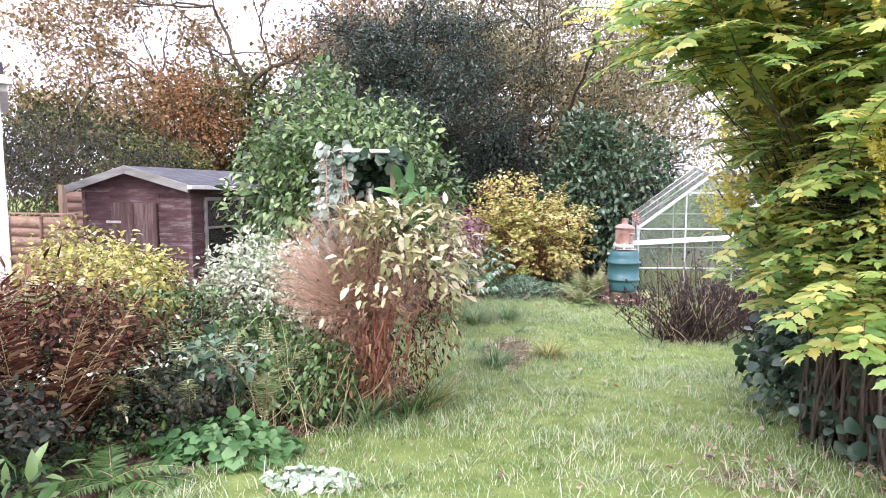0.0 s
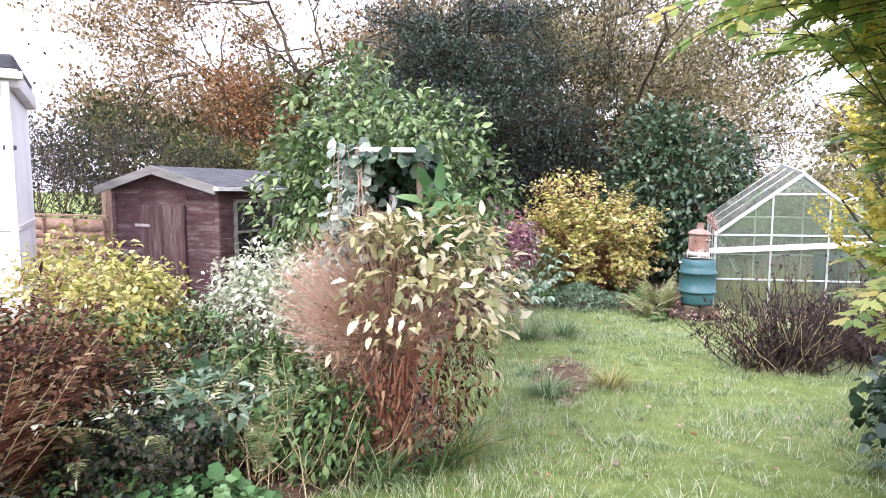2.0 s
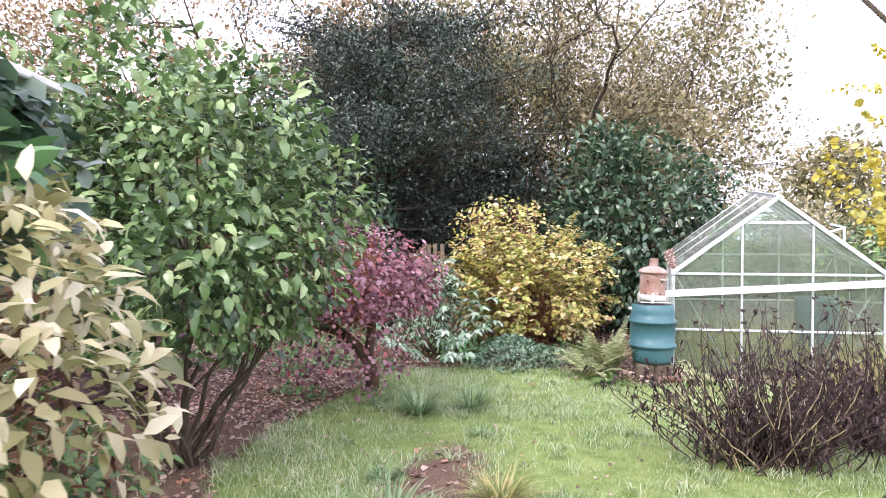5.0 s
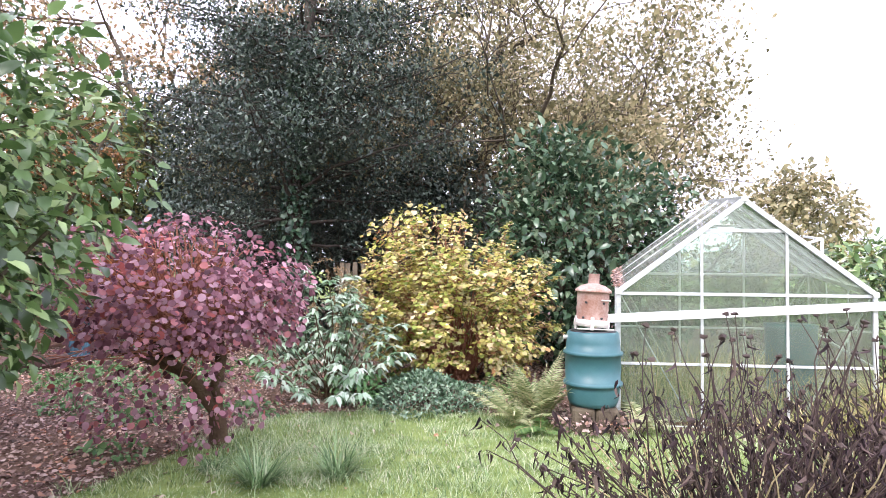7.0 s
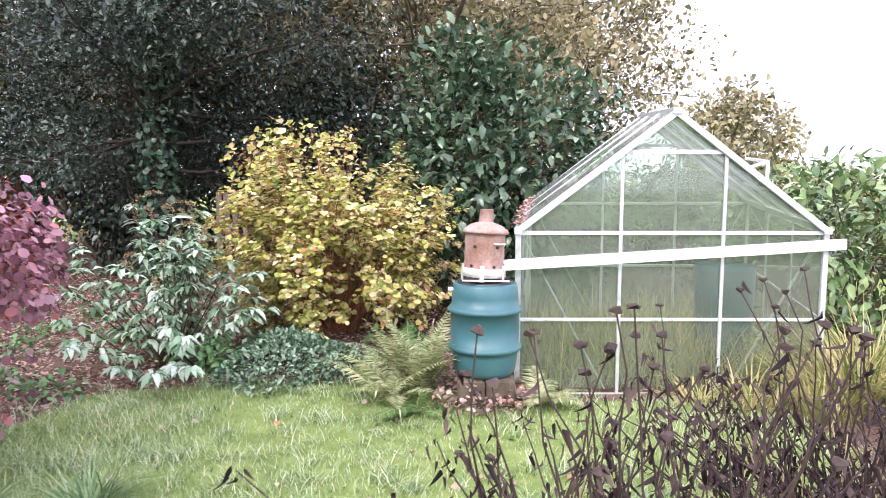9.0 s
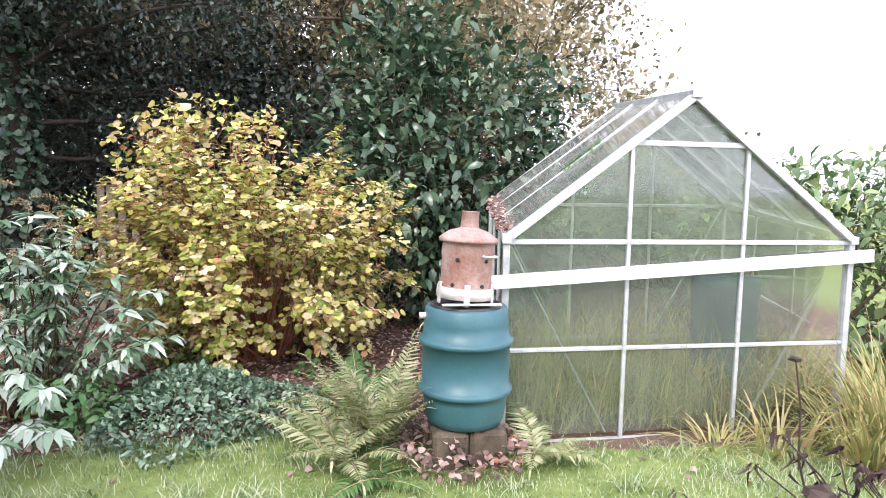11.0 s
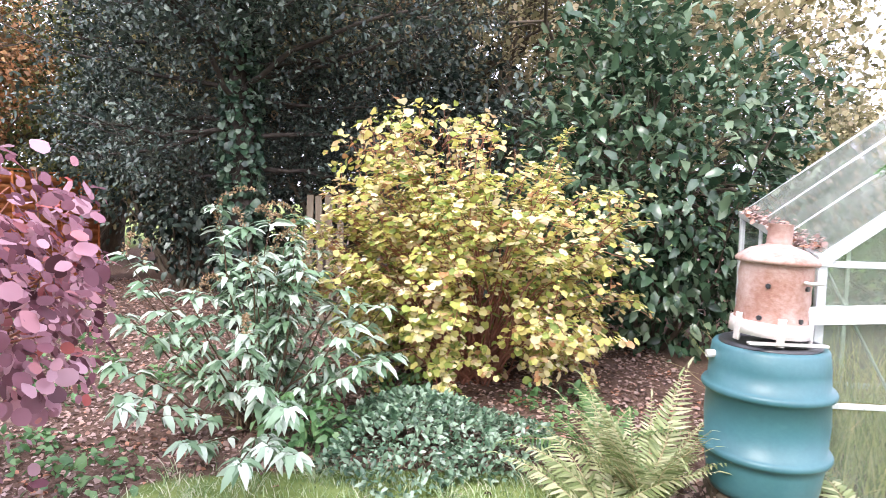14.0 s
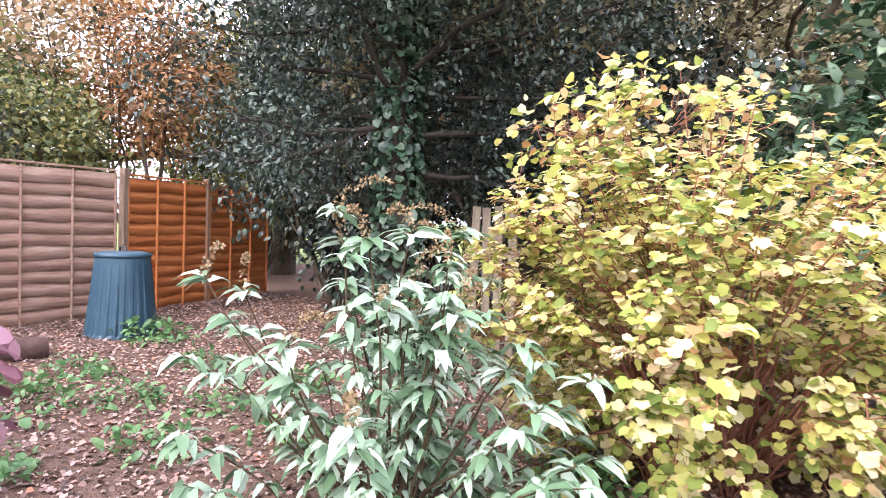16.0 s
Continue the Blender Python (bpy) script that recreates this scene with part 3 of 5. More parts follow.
tagged(put("ground", me, ground_mat()), "sloping lawn with worn patches and leaf-strewn soil borders", "ground", kind="structure")


# ---- fences ----
def fence_panel(parent, a, b, z0, h, material, post_mat, first=True):
    """Wavy lapped slats, battens, a capping rail and a post at its start."""
    a, b = Vector((*a, 0)), Vector((*b, 0))
    ln = (b - a).length
    d = (b - a).normalized()
    nrm = Vector((d.y, -d.x, 0))
    n = 12
    for i in range(n):
        k = 14
        zb = z0 + 0.05 + (h - 0.12) * i / n
        zt = zb + (h - 0.12) / n + 0.03
        V = []
        wav = 0.012 * np.sin(np.linspace(0, 9, k) + R.uniform(0, 6)) + 0.006 * R.normal(size=k)
        for off, zz, w in ((0.022, zb, 1), (0.004, zt, 0.3), (-0.006, zt, 0.3), (0.012, zb, 1)):
            for j in range(k):
                p = a + d * (ln * j / (k - 1)) + nrm * off
                V.append((p.x, p.y, zz + w * wav[j]))
        F = []
        for r in range(4):
            for j in range(k - 1):
                F.append((r * k + j, r * k + j + 1, ((r + 1) % 4) * k + j + 1, ((r + 1) % 4) * k + j))
        put("slat", arr_mesh("slat", V, F), material, parent)
    for u in (0.02, 0.34, 0.67, 0.98):
        p = a + d * ln * u + nrm * 0.035
        part("batten", bar((p.x, p.y, z0 + 0.03), (p.x, p.y, z0 + h - 0.03), 0.038, 0.02, up=tuple(d)), material, parent)
    p0, p1 = a + Vector((0, 0, z0 + h)), b + Vector((0, 0, z0 + h))
    part("capping", bar(p0, p1, 0.06, 0.025), material, parent)
    if first:
        part("post", bar((a.x, a.y, z0 - 0.2), (a.x, a.y, z0 + h + 0.08), 0.1, 0.1, up=tuple(d)), post_mat, parent, "grey brown square post")


def fence(name, label, pts, h, material, post_mat=None):
    e = thing(name, label, "fence")
    for a, b in zip(pts, pts[1:]):
        fence_panel(e, a, b, G(*a) - 0.02, h, material, post_mat or M_POST)
    return e


fence("lap_fence", "brown wavy lapped timber fence with battens", [(-7.1, 9.8), (-6.85, 11.6), (-6.62, 13.4), (-6.35, 15.2)], 2.05, M_FENCE)
fence("lap_fence", "fresh orange stained lapped timber fence under the holly", [(-6.33, 15.3), (-6.5, 17.0), (-6.75, 18.8)], 2.0, M_ORANGE)
fence("lap_fence", "brown lapped timber fence beside the shed", [(-9.0, 8.5), (-7.05, 8.0), (-5.1, 7.55)], 1.68, M_FENCE)

# ---- shed ----
SH = thing("shed", "weathered purple brown boarded garden shed with felt roof", "shed", (-3.17, 7.1, 0.16), rz=-10)
SW, SL, SE, SR = 1.72, 2.5, 1.95, 2.17
nb = 13
for i in range(nb):
    z0, hh = SE * i / nb, SE / nb
    rot = Euler((radians(8), 0, 0)).to_matrix()
    part("board", box(0.5, 0.018, hh + 0.02, (-0.26, 0, z0 + hh / 2), 0.003, rot), M_SHED, SH)
    if i > 0:
        part("board", box(0.52, 0.018, hh + 0.02, (-SW + 0.27, 0, z0 + hh / 2), 0.003, rot), M_SHED, SH)
    rot2 = Euler((0, radians(8), 0)).to_matrix()
    if i < 6 or i > 11:
        part("board", box(0.018, SL, hh + 0.02, (0, SL / 2, z0 + hh / 2), 0.003, rot2), M_SHED, SH)
    else:
        part("board", box(0.018, 0.22, hh + 0.02, (0, 0.11, z0 + hh / 2), 0.003, rot2), M_SHED, SH)
        part("board", box(0.018, SL - 1.75, hh + 0.02, (0, 1.75 + (SL - 1.75) / 2, z0 + hh / 2), 0.003, rot2), M_SHED, SH)
bm = bmesh.new()
vs = [bm.verts.new(p) for p in ((-SW, 0.012, SE - .1), (0, 0.012, SE - .1), (0, 0.012, SE), (-SW / 2, 0.012, SR), (-SW, 0.012, SE),
                                (-SW, -0.012, SE - .1), (0, -0.012, SE - .1), (0, -0.012, SE), (-SW / 2, -0.012, SR), (-SW, -0.012, SE))]
bm.faces.new(vs[:5])
bm.faces.new(vs[5:][::-1])
for i in range(5):
    bm.faces.new((vs[i], vs[5 + i], vs[5 + (i + 1) % 5], vs[(i + 1) % 5]))
part("gable", bm, M_SHED, SH)
part("back_wall", box(SW, 0.03, SE, (-SW / 2, SL, SE / 2)), M_SHED, SH)
part("side_wall", box(0.03, SL, SE, (-SW, SL / 2, SE / 2)), M_SHED, SH)
door = part("door", box(0.72, 0.02, 1.68, (-0.88, -0.015, 0.92), 0.003), M_SHED_DOOR, SH, "ledged plank door with peeling stain")
for i in range(4):
    part("plank", box(0.174, 0.014, 1.66, (-1.15 + 0.18 * i, -0.032, 0.92), 0.004), M_SHED_DOOR, door)
part("hinge", box(0.24, 0.008, 0.035, (-1.2, -0.045, 1.5), 0.002), M_ZINC, door, "pale steel strap hinge")
part("lintel", box(0.8, 0.03, 0.2, (-0.88, 0, 1.83), 0.003), M_SHED, SH)
for x in (-0.02, -SW + 0.02):
    part("corner_post", box(0.06, 0.05, SE, (x, -0.005, SE / 2)), M_SHED, SH)
for sg in (-1, 1):
    sl = math.atan2(SR - SE, SW / 2)
    rot = Euler((0, sg * sl, 0)).to_matrix()
    part("roof", box(SW / 2 + 0.14, SL + 0.3, 0.03, (-SW / 2 + sg * (SW / 4 + 0.05), SL / 2 - 0.02, (SE + SR) / 2 + 0.03), 0.004, rot), M_FELT, SH, "grey mineral felt roof slope")
    part("fascia", box(SW / 2 + 0.16, 0.022, 0.1, (-SW / 2 + sg * (SW / 4 + 0.05), -0.18, (SE + SR) / 2 - 0.005), 0.003, rot), M_FASCIA, SH, "weathered grey fascia board")
part("gutter", bar((0.14, -0.2, SE + 0.0), (0.14, SL, SE - 0.03), 0.07, 0.05), M_PAINT, SH, "white plastic gutter")
win = part("window", box(0.05, 0.05, 0.9, (0.01, 0.24, 1.35), 0.003), M_FASCIA, SH, "timber framed shed window")
for y in (0.98, 1.73):
    part("window_frame", box(0.05, 0.05, 0.9, (0.01, y, 1.35), 0.003), M_FASCIA, win)
for z in (0.9, 1.42, 1.8):
    part("window_frame", box(0.045, 1.5, 0.045 if z != 1.42 else 0.03, (0.012, 0.985, z), 0.003), M_FASCIA, win)
part("window_sill", box(0.12, 1.6, 0.035, (0.04, 0.985, 0.87), 0.003), M_FASCIA, win, "pale timber sill")
for y0 in (0.265, 1.005):
    for z0, z1 in ((.925, 1.4), (1.44, 1.775)):
        part("pane", box(0.004, 0.7, z1 - z0, (0.0, y0 + 0.352, (z0 + z1) / 2), 0), M_PANE, win)

# ---- white outbuilding beside the garden ----
HO = thing("outbuilding", "white rendered outbuilding with dark flat roof edge and white gutter", "outbuilding", (-4.2, 5.4, G(-4.2, 5.4) - .05), rz=42)
part("wall", box(3.0, 1.7, 2.85, (-1.5, .9, 1.42), 0.01), M_RENDER, HO)
part("plinth", box(3.02, 1.72, .2, (-1.5, .9, .1), 0.01), M_SLATE, HO, "dark painted plinth")
part("fascia", box(3.16, 1.86, 0.17, (-1.5, .9, 2.935), 0.01), M_PAINT, HO, "white painted fascia")
part("gutter", bar((-3.1, -.09, 2.97), (.12, -.09, 2.95), .1, .07), M_PAINT, HO, "white plastic gutter")
part("roof", box(3.1, 1.8, 0.14, (-1.5, .9, 3.086), 0.02), M_SLATE, HO, "dark felt roof edge")
part("downpipe", bar((-.02, -.06, 0), (-.02, -.06, 2.9), 0.06, 0.06), M_PAINT, HO)
part("bracket", box(.1, .05, .04, (-.02, -.04, 2.3), .004), M_SLATE, HO)
part("band", box(3.03, 1.73, 0.05, (-1.5, .9, 1.55), 0.004), M_PAINT, HO)

# ---- greenhouse ----
GH = thing("greenhouse", "old aluminium greenhouse with dusty glass, overgrown inside", "greenhouse", (3.14, 11.03, G(4, 11.2) - 0.02), rz=2.0)
W_, D_, E_, H_ = 2.48, 2.0, 1.37, 2.31
TH = W_ / 3


def ghbar(a, b, w=0.028, d=0.03, name="glazing_bar"):
    part(name, bar(a, b, w, d), M_ALU, GH)


def rake(x):
    return E_ + (H_ - E_) * (1 - abs(x - W_ / 2) / (W_ / 2))


for y in (0, D_):
    for x in (0, W_):
        ghbar((x, y, 0), (x, y, E_), 0.045, 0.045, "corner_post")
    for x in (TH, 2 * TH):
        ghbar((x, y, 0), (x, y, rake(x) - 0.02))
    ghbar((0, y, E_ - 0.02), (W_, y, E_ - 0.02), 0.03, 0.03, "rail")
    ghbar((0, y, 0.64), (W_, y, 0.64), 0.025, 0.025, "rail")
    ghbar((0, y, 0.0), (W_, y, 0.0), 0.04, 0.04, "base_rail")
    ghbar((TH, y, rake(TH)), (2 * TH, y, rake(TH)), 0.03, 0.035, "rail")
    for x in (0, W_):
        ghbar((x, y - 0.012, E_), (W_ / 2, y - 0.012, H_), 0.06, 0.05, "rafter")
    ghbar((0.03, y + 0.03, E_ - 0.05), (TH - 0.1, y + 0.03, 0.05), 0.03, 0.012, "brace")
    ghbar((W_ - 0.03, y + 0.03, E_ - 0.05), (2 * TH + 0.1, y + 0.03, 0.05), 0.03, 0.012, "brace")
ghbar((W_ / 2, -0.06, H_ + 0.01), (W_ / 2, D_ + 0.05, H_ + 0.01), 0.07, 0.05, "ridge_bar")
for x in (0, W_):
    ghbar((x, -0.05, E_ + 0.0), (x, D_ + 0.05, E_ + 0.0), 0.06, 0.05, "eaves_gutter")
    ghbar((x, 0, 0.64), (x, D_, 0.64), 0.025, 0.025, "rail")
    ghbar((x, 0, 0.03), (x, D_, 0.03), 0.05, 0.05, "base_rail")
    for k in (1, 2):
        yy = D_ * k / 3
        ghbar((x, yy, 0), (x, yy, E_))
        ghbar((x, yy, E_ + 0.01), (W_ / 2, yy, H_ + 0.01), 0.035, 0.04, "rafter")
    s_ = 1 if x else -1
    ghbar((x, 0.06, E_ - 0.06), (x, D_ * 0.55, 0.06), 0.03, 0.012, "brace")


def quad_pane(pts, material, name="pane"):
    bm_ = bmesh.new()
    f = bm_.faces.new([bm_.verts.new(p) for p in pts])
    bm_.normal_update()
    ex = bmesh.ops.extrude_face_region(bm_, geom=[f])
    bmesh.ops.translate(bm_, vec=f.normal * 0.004, verts=[v for v in ex["geom"] if isinstance(v, bmesh.types.BMVert)])
    o = part(name, bm_, material, GH)
    o.visible_shadow = False
    return o


for y in (0.004, D_ - 0.008):
    for i in range(3):
        x0, x1 = TH * i + 0.02, TH * (i + 1) - 0.02
        quad_pane([(x0, y, 0.06), (x1, y, 0.06), (x1, y, 0.63), (x0, y, 0.63)], M_GLASS)
        quad_pane([(x0, y, 0.66), (x1, y, 0.66), (x1, y, E_ - 0.04), (x0, y, E_ - 0.04)], M_GLASS)
    quad_pane([(0.04, y, E_), (TH - 0.02, y, E_), (TH - 0.02, y, rake(TH) - 0.04)], M_GLASS)
    quad_pane([(W_ - 0.04, y, E_), (2 * TH + 0.02, y, E_), (2 * TH + 0.02, y, rake(TH) - 0.04)], M_GLASS)
    quad_pane([(TH + 0.02, y, E_), (2 * TH - 0.02, y, E_), (2 * TH - 0.02, y, rake(TH) - 0.02), (TH + 0.02, y, rake(TH) - 0.02)], M_GLASS)
    quad_pane([(TH + 0.02, y, rake(TH) + 0.02), (2 * TH - 0.02, y, rake(TH) + 0.02), (W_ / 2, y, H_ - 0.03)], M_GLASS)
for x in (0.0, W_ - 0.004):
    xe = x if x == 0 else W_
    for k in range(3):
        y0, y1 = D_ * k / 3 + 0.02, D_ * (k + 1) / 3 - 0.02
        quad_pane([(x, y0, 0.06), (x, y1, 0.06), (x, y1, 0.63), (x, y0, 0.63)], M_GLASS)
        quad_pane([(x, y0, 0.66), (x, y1, 0.66), (x, y1, E_ - 0.04), (x, y0, E_ - 0.04)], M_GLASS)
        quad_pane([(xe, y0, E_ + 0.03), (xe, y1, E_ + 0.03), (W_ / 2, y1, H_ + 0.015), (W_ / 2, y0, H_ + 0.015)], M_GLASS_ROOF)
# open roof vent
for a, b in (((1.9, 0.4, 1.83), (2.12, 0.4, 1.9)), ((2.12, 0.4, 1.9), (2.12, 0.4, 1.65)), ((2.12, 0.4, 1.9), (2.12, 1.0, 1.9)), ((2.12, 0.4, 1.66), (2.12, 1.0, 1.66))):
    ghbar(a, b, 0.03, 0.025, "vent_frame")
part("plank", bar((-0.12, -0.06, 1.1), (2.62, -0.06, 1.27), 0.03, 0.085), M_PAINT, GH, "white painted plank fixed across the gable")

# the old frame has racked: it leans sideways and climbs towards its back
RACK = Matrix(((1, .186, 0, 0), (0, 1, 0, 0), (0, .1, 1, 0), (0, 0, 0, 1)))
for o in GH.children:
    o.data.transform(RACK)

def on_house(x, y, z):
    return GH.matrix_world @ (RACK @ Vector((x, y, z)))


n = 420
u, w = R.uniform(.05, D_ - .05, n), R.normal(0, .028, n)
P = np.array([on_house(b, a, E_ + .03 + .8 * max(0, b) + .015 * R.random()) for a, b in zip(u, w)])
L = R.uniform(.02, .045, n)
V, F = leaves(P, R.normal(size=(n, 3)) * [1, 1, .3], R.normal(size=(n, 3)) * .4 + [0, 0, 1], L, L * .6, .3, .2, "round")
tagged(put("gutter_leaves", quads_to_mesh("gutter_leaves", V, F), M_LITTER), "brown fallen leaves caught in the greenhouse gutter", "fallen leaves", kind="stuff")
n = 260
u = R.uniform(.38, .62, n)
P = np.array([on_house(W_ / 2 * a, D_ / 3 + R.normal() * .012, E_ + (H_ - E_) * a + .035) for a in u])
V, F = leaves(P, R.normal(size=(n, 3)) + [0, 0, .6], R.normal(size=(n, 3)), .018, .012, .2, .1, "round")
tagged(put("roof_moss", quads_to_mesh("roof_moss", V, F), M_GROUNDCOVER), "bright green moss along a greenhouse roof bar", "moss", kind="stuff")

# things inside the greenhouse
gz = G(4.3, 12)
e = thing("long_grass", "long pale green and straw grass inside the greenhouse", "grass", (4.4, 12.0, gz))
n = 2600
C = np.stack([R.uniform(-1.1, 1.1, n), R.uniform(-.85, .85, n), np.zeros(n)], 1)
V, F = arching(C, unit(np.stack([R.normal(size=n) * .35, R.normal(size=n) * .35, np.ones(n)], 1)), R.uniform(.35, .95, n), R.uniform(.006, .014, n), R.uniform(.3, 1.3, n))
put("foliage", quads_to_mesh("blades", V, F), M_YGRASS, e)["kind"] = "stuff"
e["kind"] = "stuff"
wb = thing("dark_bin", "dark green plastic bin inside the greenhouse", "bin", (5.1, 11.75, gz))
part("body", lathe([(.2, 0), (.24, .3), (.26, .95), (.27, 1.0)], 24), M_BUTT, wb, smooth=True)

# ---- water butt on its stand, with an incinerator on top ----
BX, BY = 2.87, 10.9
BZ = G(BX, BY)
st = thing("stone_stand", "mossy stone blocks under the water butt", "stone blocks", (BX, BY, BZ))
for x, y, sx in ((-0.13, -0.14, .24), (0.14, -0.13, .25), (-0.12, 0.14, .25), (0.13, 0.14, .24)):
    part("block", box(sx * .9, .2, .25, (x * .85, y * .85, .1), 0.025), M_STONE, st)
wbt = thing("water_butt", "teal plastic water butt with two raised bands", "water butt", (BX, BY, BZ + 0.225))
part("body", lathe([(r_ * .94, z_ * .84) for r_, z_ in [(.22, 0), (.245, .012), (.262, .06), (.278, .19), (.281, .236), (.306, .243), (.311, .257), (.31, .27), (.304, .282), (.284, .288), (.292, .45), (.287, .594), (.308, .6), (.313, .614), (.312, .627), (.306, .639), (.284, .645), (.28, .75), (.27, .85), (.256, .872), (.238, .865)]], 64), M_BUTT, wbt, smooth=True)
part("lid", lathe([(.226, .715), (.223, .741), (.19, .745), (.18, .735), (.08, .738), (.02, .748)], 40), M_LID, wbt, "black plastic lid", smooth=True)
tp = bmesh.new()
bmesh.ops.create_cone(tp, cap_ends=True, segments=12, radius1=.02, radius2=.02, depth=.05, matrix=Matrix.Translation((-.268, -.02, .67)) @ Matrix.Rotation(radians(90), 4, "Y"))
part("overflow", tp, M_ZINC, wbt)
n = 900
a, q = R.uniform(0, 6.28, n), .16 + .26 * np.sqrt(R.random(n))
X, Y = BX + q * np.cos(a), BY - .02 + q * np.sin(a)
P = np.stack([X, Y, hgt(X, Y) + np.clip(.2 - .42 * np.maximum(0, q - .16), 0, .2) * R.uniform(.2, 1, n) + .008], 1)
L = R.uniform(.03, .06, n)
D, N = R.normal(size=(n, 3)) * [1, 1, .4], R.normal(size=(n, 3)) * .5 + [0, 0, 1]
V, F = leaves(P[::2], D[::2], N[::2], L[::2], L[::2] * .6, .3, .2, "round")
tagged(put("leaf_pile", quads_to_mesh("leaf_pile", V, F), M_LITTER), "dead brown leaves heaped round the water butt's foot", "fallen leaves", kind="stuff")
inc = thing("incinerator", "rusty galvanised garden incinerator with chimney lid", "incinerator", (BX - 0.02, BY - 0.03, BZ + 0.18 + 0.8))
inc.matrix_world = pose(BX - 0.02, BY - 0.03, BZ + 0.18 + 0.797, 0, 3, 0)
part("bin", lathe([(.168, .04), (.17, .06), (.16, .1), (.152, .16), (.158, .2), (.153, .26), (.16, .3), (.156, .36), (.165, .375)], 40), M_RUSTY, inc, smooth=True)
part("skirt", lathe([(.15, .03), (.178, .035), (.172, .1), (.155, .1)], 40), M_ZINC, inc, "pale zinc base band", smooth=True)
ld = part("lid", lathe([(.178, .37), (.182, .385), (.17, .4), (.12, .435), (.058, .455), (.055, .46)], 40), M_RUSTY, inc, "pinkish rusty lid", smooth=True)
part("chimney", lathe([(.055, .45), (.053, .55), (.057, .555), (.049, .555), (.047, .46)], 28, False), M_RUSTY, ld, smooth=True)
for a in (200, 265, 330, 30):
    x, y = math.cos(radians(a)), math.sin(radians(a))
    part("leg", bar((x * .172, y * .172, .13), (x * .175, y * .175, .0), .035, .012, up=(x, y, 0)), M_ZINC, inc)
for a in (232, 298, 10):
    for z in (.12, .27):
        x, y = math.cos(radians(a + (8 if z > .2 else 0))), math.sin(radians(a + (8 if z > .2 else 0)))
        hb = bmesh.new()
        bmesh.ops.create_cone(hb, cap_ends=True, segments=14, radius1=.012, radius2=.012, depth=.01, matrix=Matrix.Translation((x * .159, y * .159, z)) @ Vector((x, y, 0)).to_track_quat("Z", "Y").to_matrix().to_4x4())
        part("air_hole", hb, M_LID, inc)
hd = Tubes()
hd.add([(.07, -.15, .3), (.075, -.185, .3), (.11, -.18, .3), (.15, -.14, .3), (.145, -.09, .3)], np.full(5, .008), 8)
put("handle", hd.mesh("handle"), M_ZINC, inc, "bent steel carrying handle")
part("strap", bar((-.16, -.2, .012), (.2, -.14, .02), .03, .012), M_ZINC, inc)

# ---- compost bin, log, pale fence by the wood ----
cb = thing("compost_bin", "blue grey plastic compost bin with hinged lid", "compost bin", (-5.2, 14.4, G(-5.2, 14.4) - 0.01))
prof = [(.4, 0), (.405, .03), (.39, .06), (.3, .93), (.29, .95), (.27, .955)]
bm = lathe(prof, 96)
for v in bm.verts:
    a = math.atan2(v.co.y, v.co.x)
    if 0.05 < v.co.z < 0.93 and -2.3 < a < 0.1:
        k = 1 + 0.022 * (1 if math.sin(a * 26) > 0 else -1)
        v.co.x *= k
        v.co.y *= k
part("body", bm, M_COMPOST, cb, smooth=False)
part("lid", lathe([(.3, .94), (.315, .95), (.31, .985), (.24, 1.0), (.05, 1.01)], 48), M_COMPOST, cb, smooth=True)
hd = Tubes()
hd.add([(-.06, 0, 1.0), (-.05, 0, 1.06), (.03, 0, 1.06), (.05, 0, 1.0)], np.full(4, .014), 8)
put("handle", hd.mesh("handle"), M_LID, cb)
for nm, lab, p0, p1, r in (("log", "dark rotten log lying on leaf litter", (-5.3, 12.0), (-4.75, 13.2), .13), ("log", "dark mossy log lying on leaf litter", (-6.2, 12.2), (-5.6, 12.9), .1)):
    t = Tubes()
    z = G(*p0)
    e = thing(nm, lab, "log")
    t.add(wander((*p0, z + r * .7), (*p1, z + r * .8), 9, .12), r * (1 + .15 * R.normal(size=9)), 12)
    put("stem", t.mesh("stem"), M_DARKWOOD, e)
pf = thing("pale_fence", "weathered upright palings by the wood edge", "fence", (-0.76, 15.0, G(-.76, 15)))
for i in range(4):
    part("pale", box(.085, .02, 1.65 + .08 * R.random(), (-.2 + .13 * i, .02 * R.normal(), .8), .004, Euler((0, radians(R.normal() * 1.5), 0)).to_matrix()), M_PALE, pf)
for z in (.45, 1.2):
    part("rail", box(.62, .04, .08, (0, .04, z), .004), M_PALE, pf)

# ---- bird table overgrown with ivy ----
bz = G(-.12, 4.55)
bt = thing("bird_table", "wooden bird table with flat roof, overgrown with grey ivy", "bird table", (0.03, 4.52, bz), rz=15)
part("post", box(.09, .09, 1.65, (0, 0, .8), .006), M_POST, bt)
part("tray", box(.38, .42, .03, (0, 0, 1.62), .005), M_POST, bt)
part("back_panel", box(.36, .02, .36, (0, .2, 1.8), .003), M_DARKWOOD, bt)
for x in (-.17, .17):
    for y in (-.19, .19):
        part("upright", box(.04, .04, .38, (x, y, 1.81), .004), M_PALE, bt)
part("roof", box(.46, .52, .03, (0, 0, 2.015), .006), M_PAINT, bt, "pale weathered roof board")
n = 900
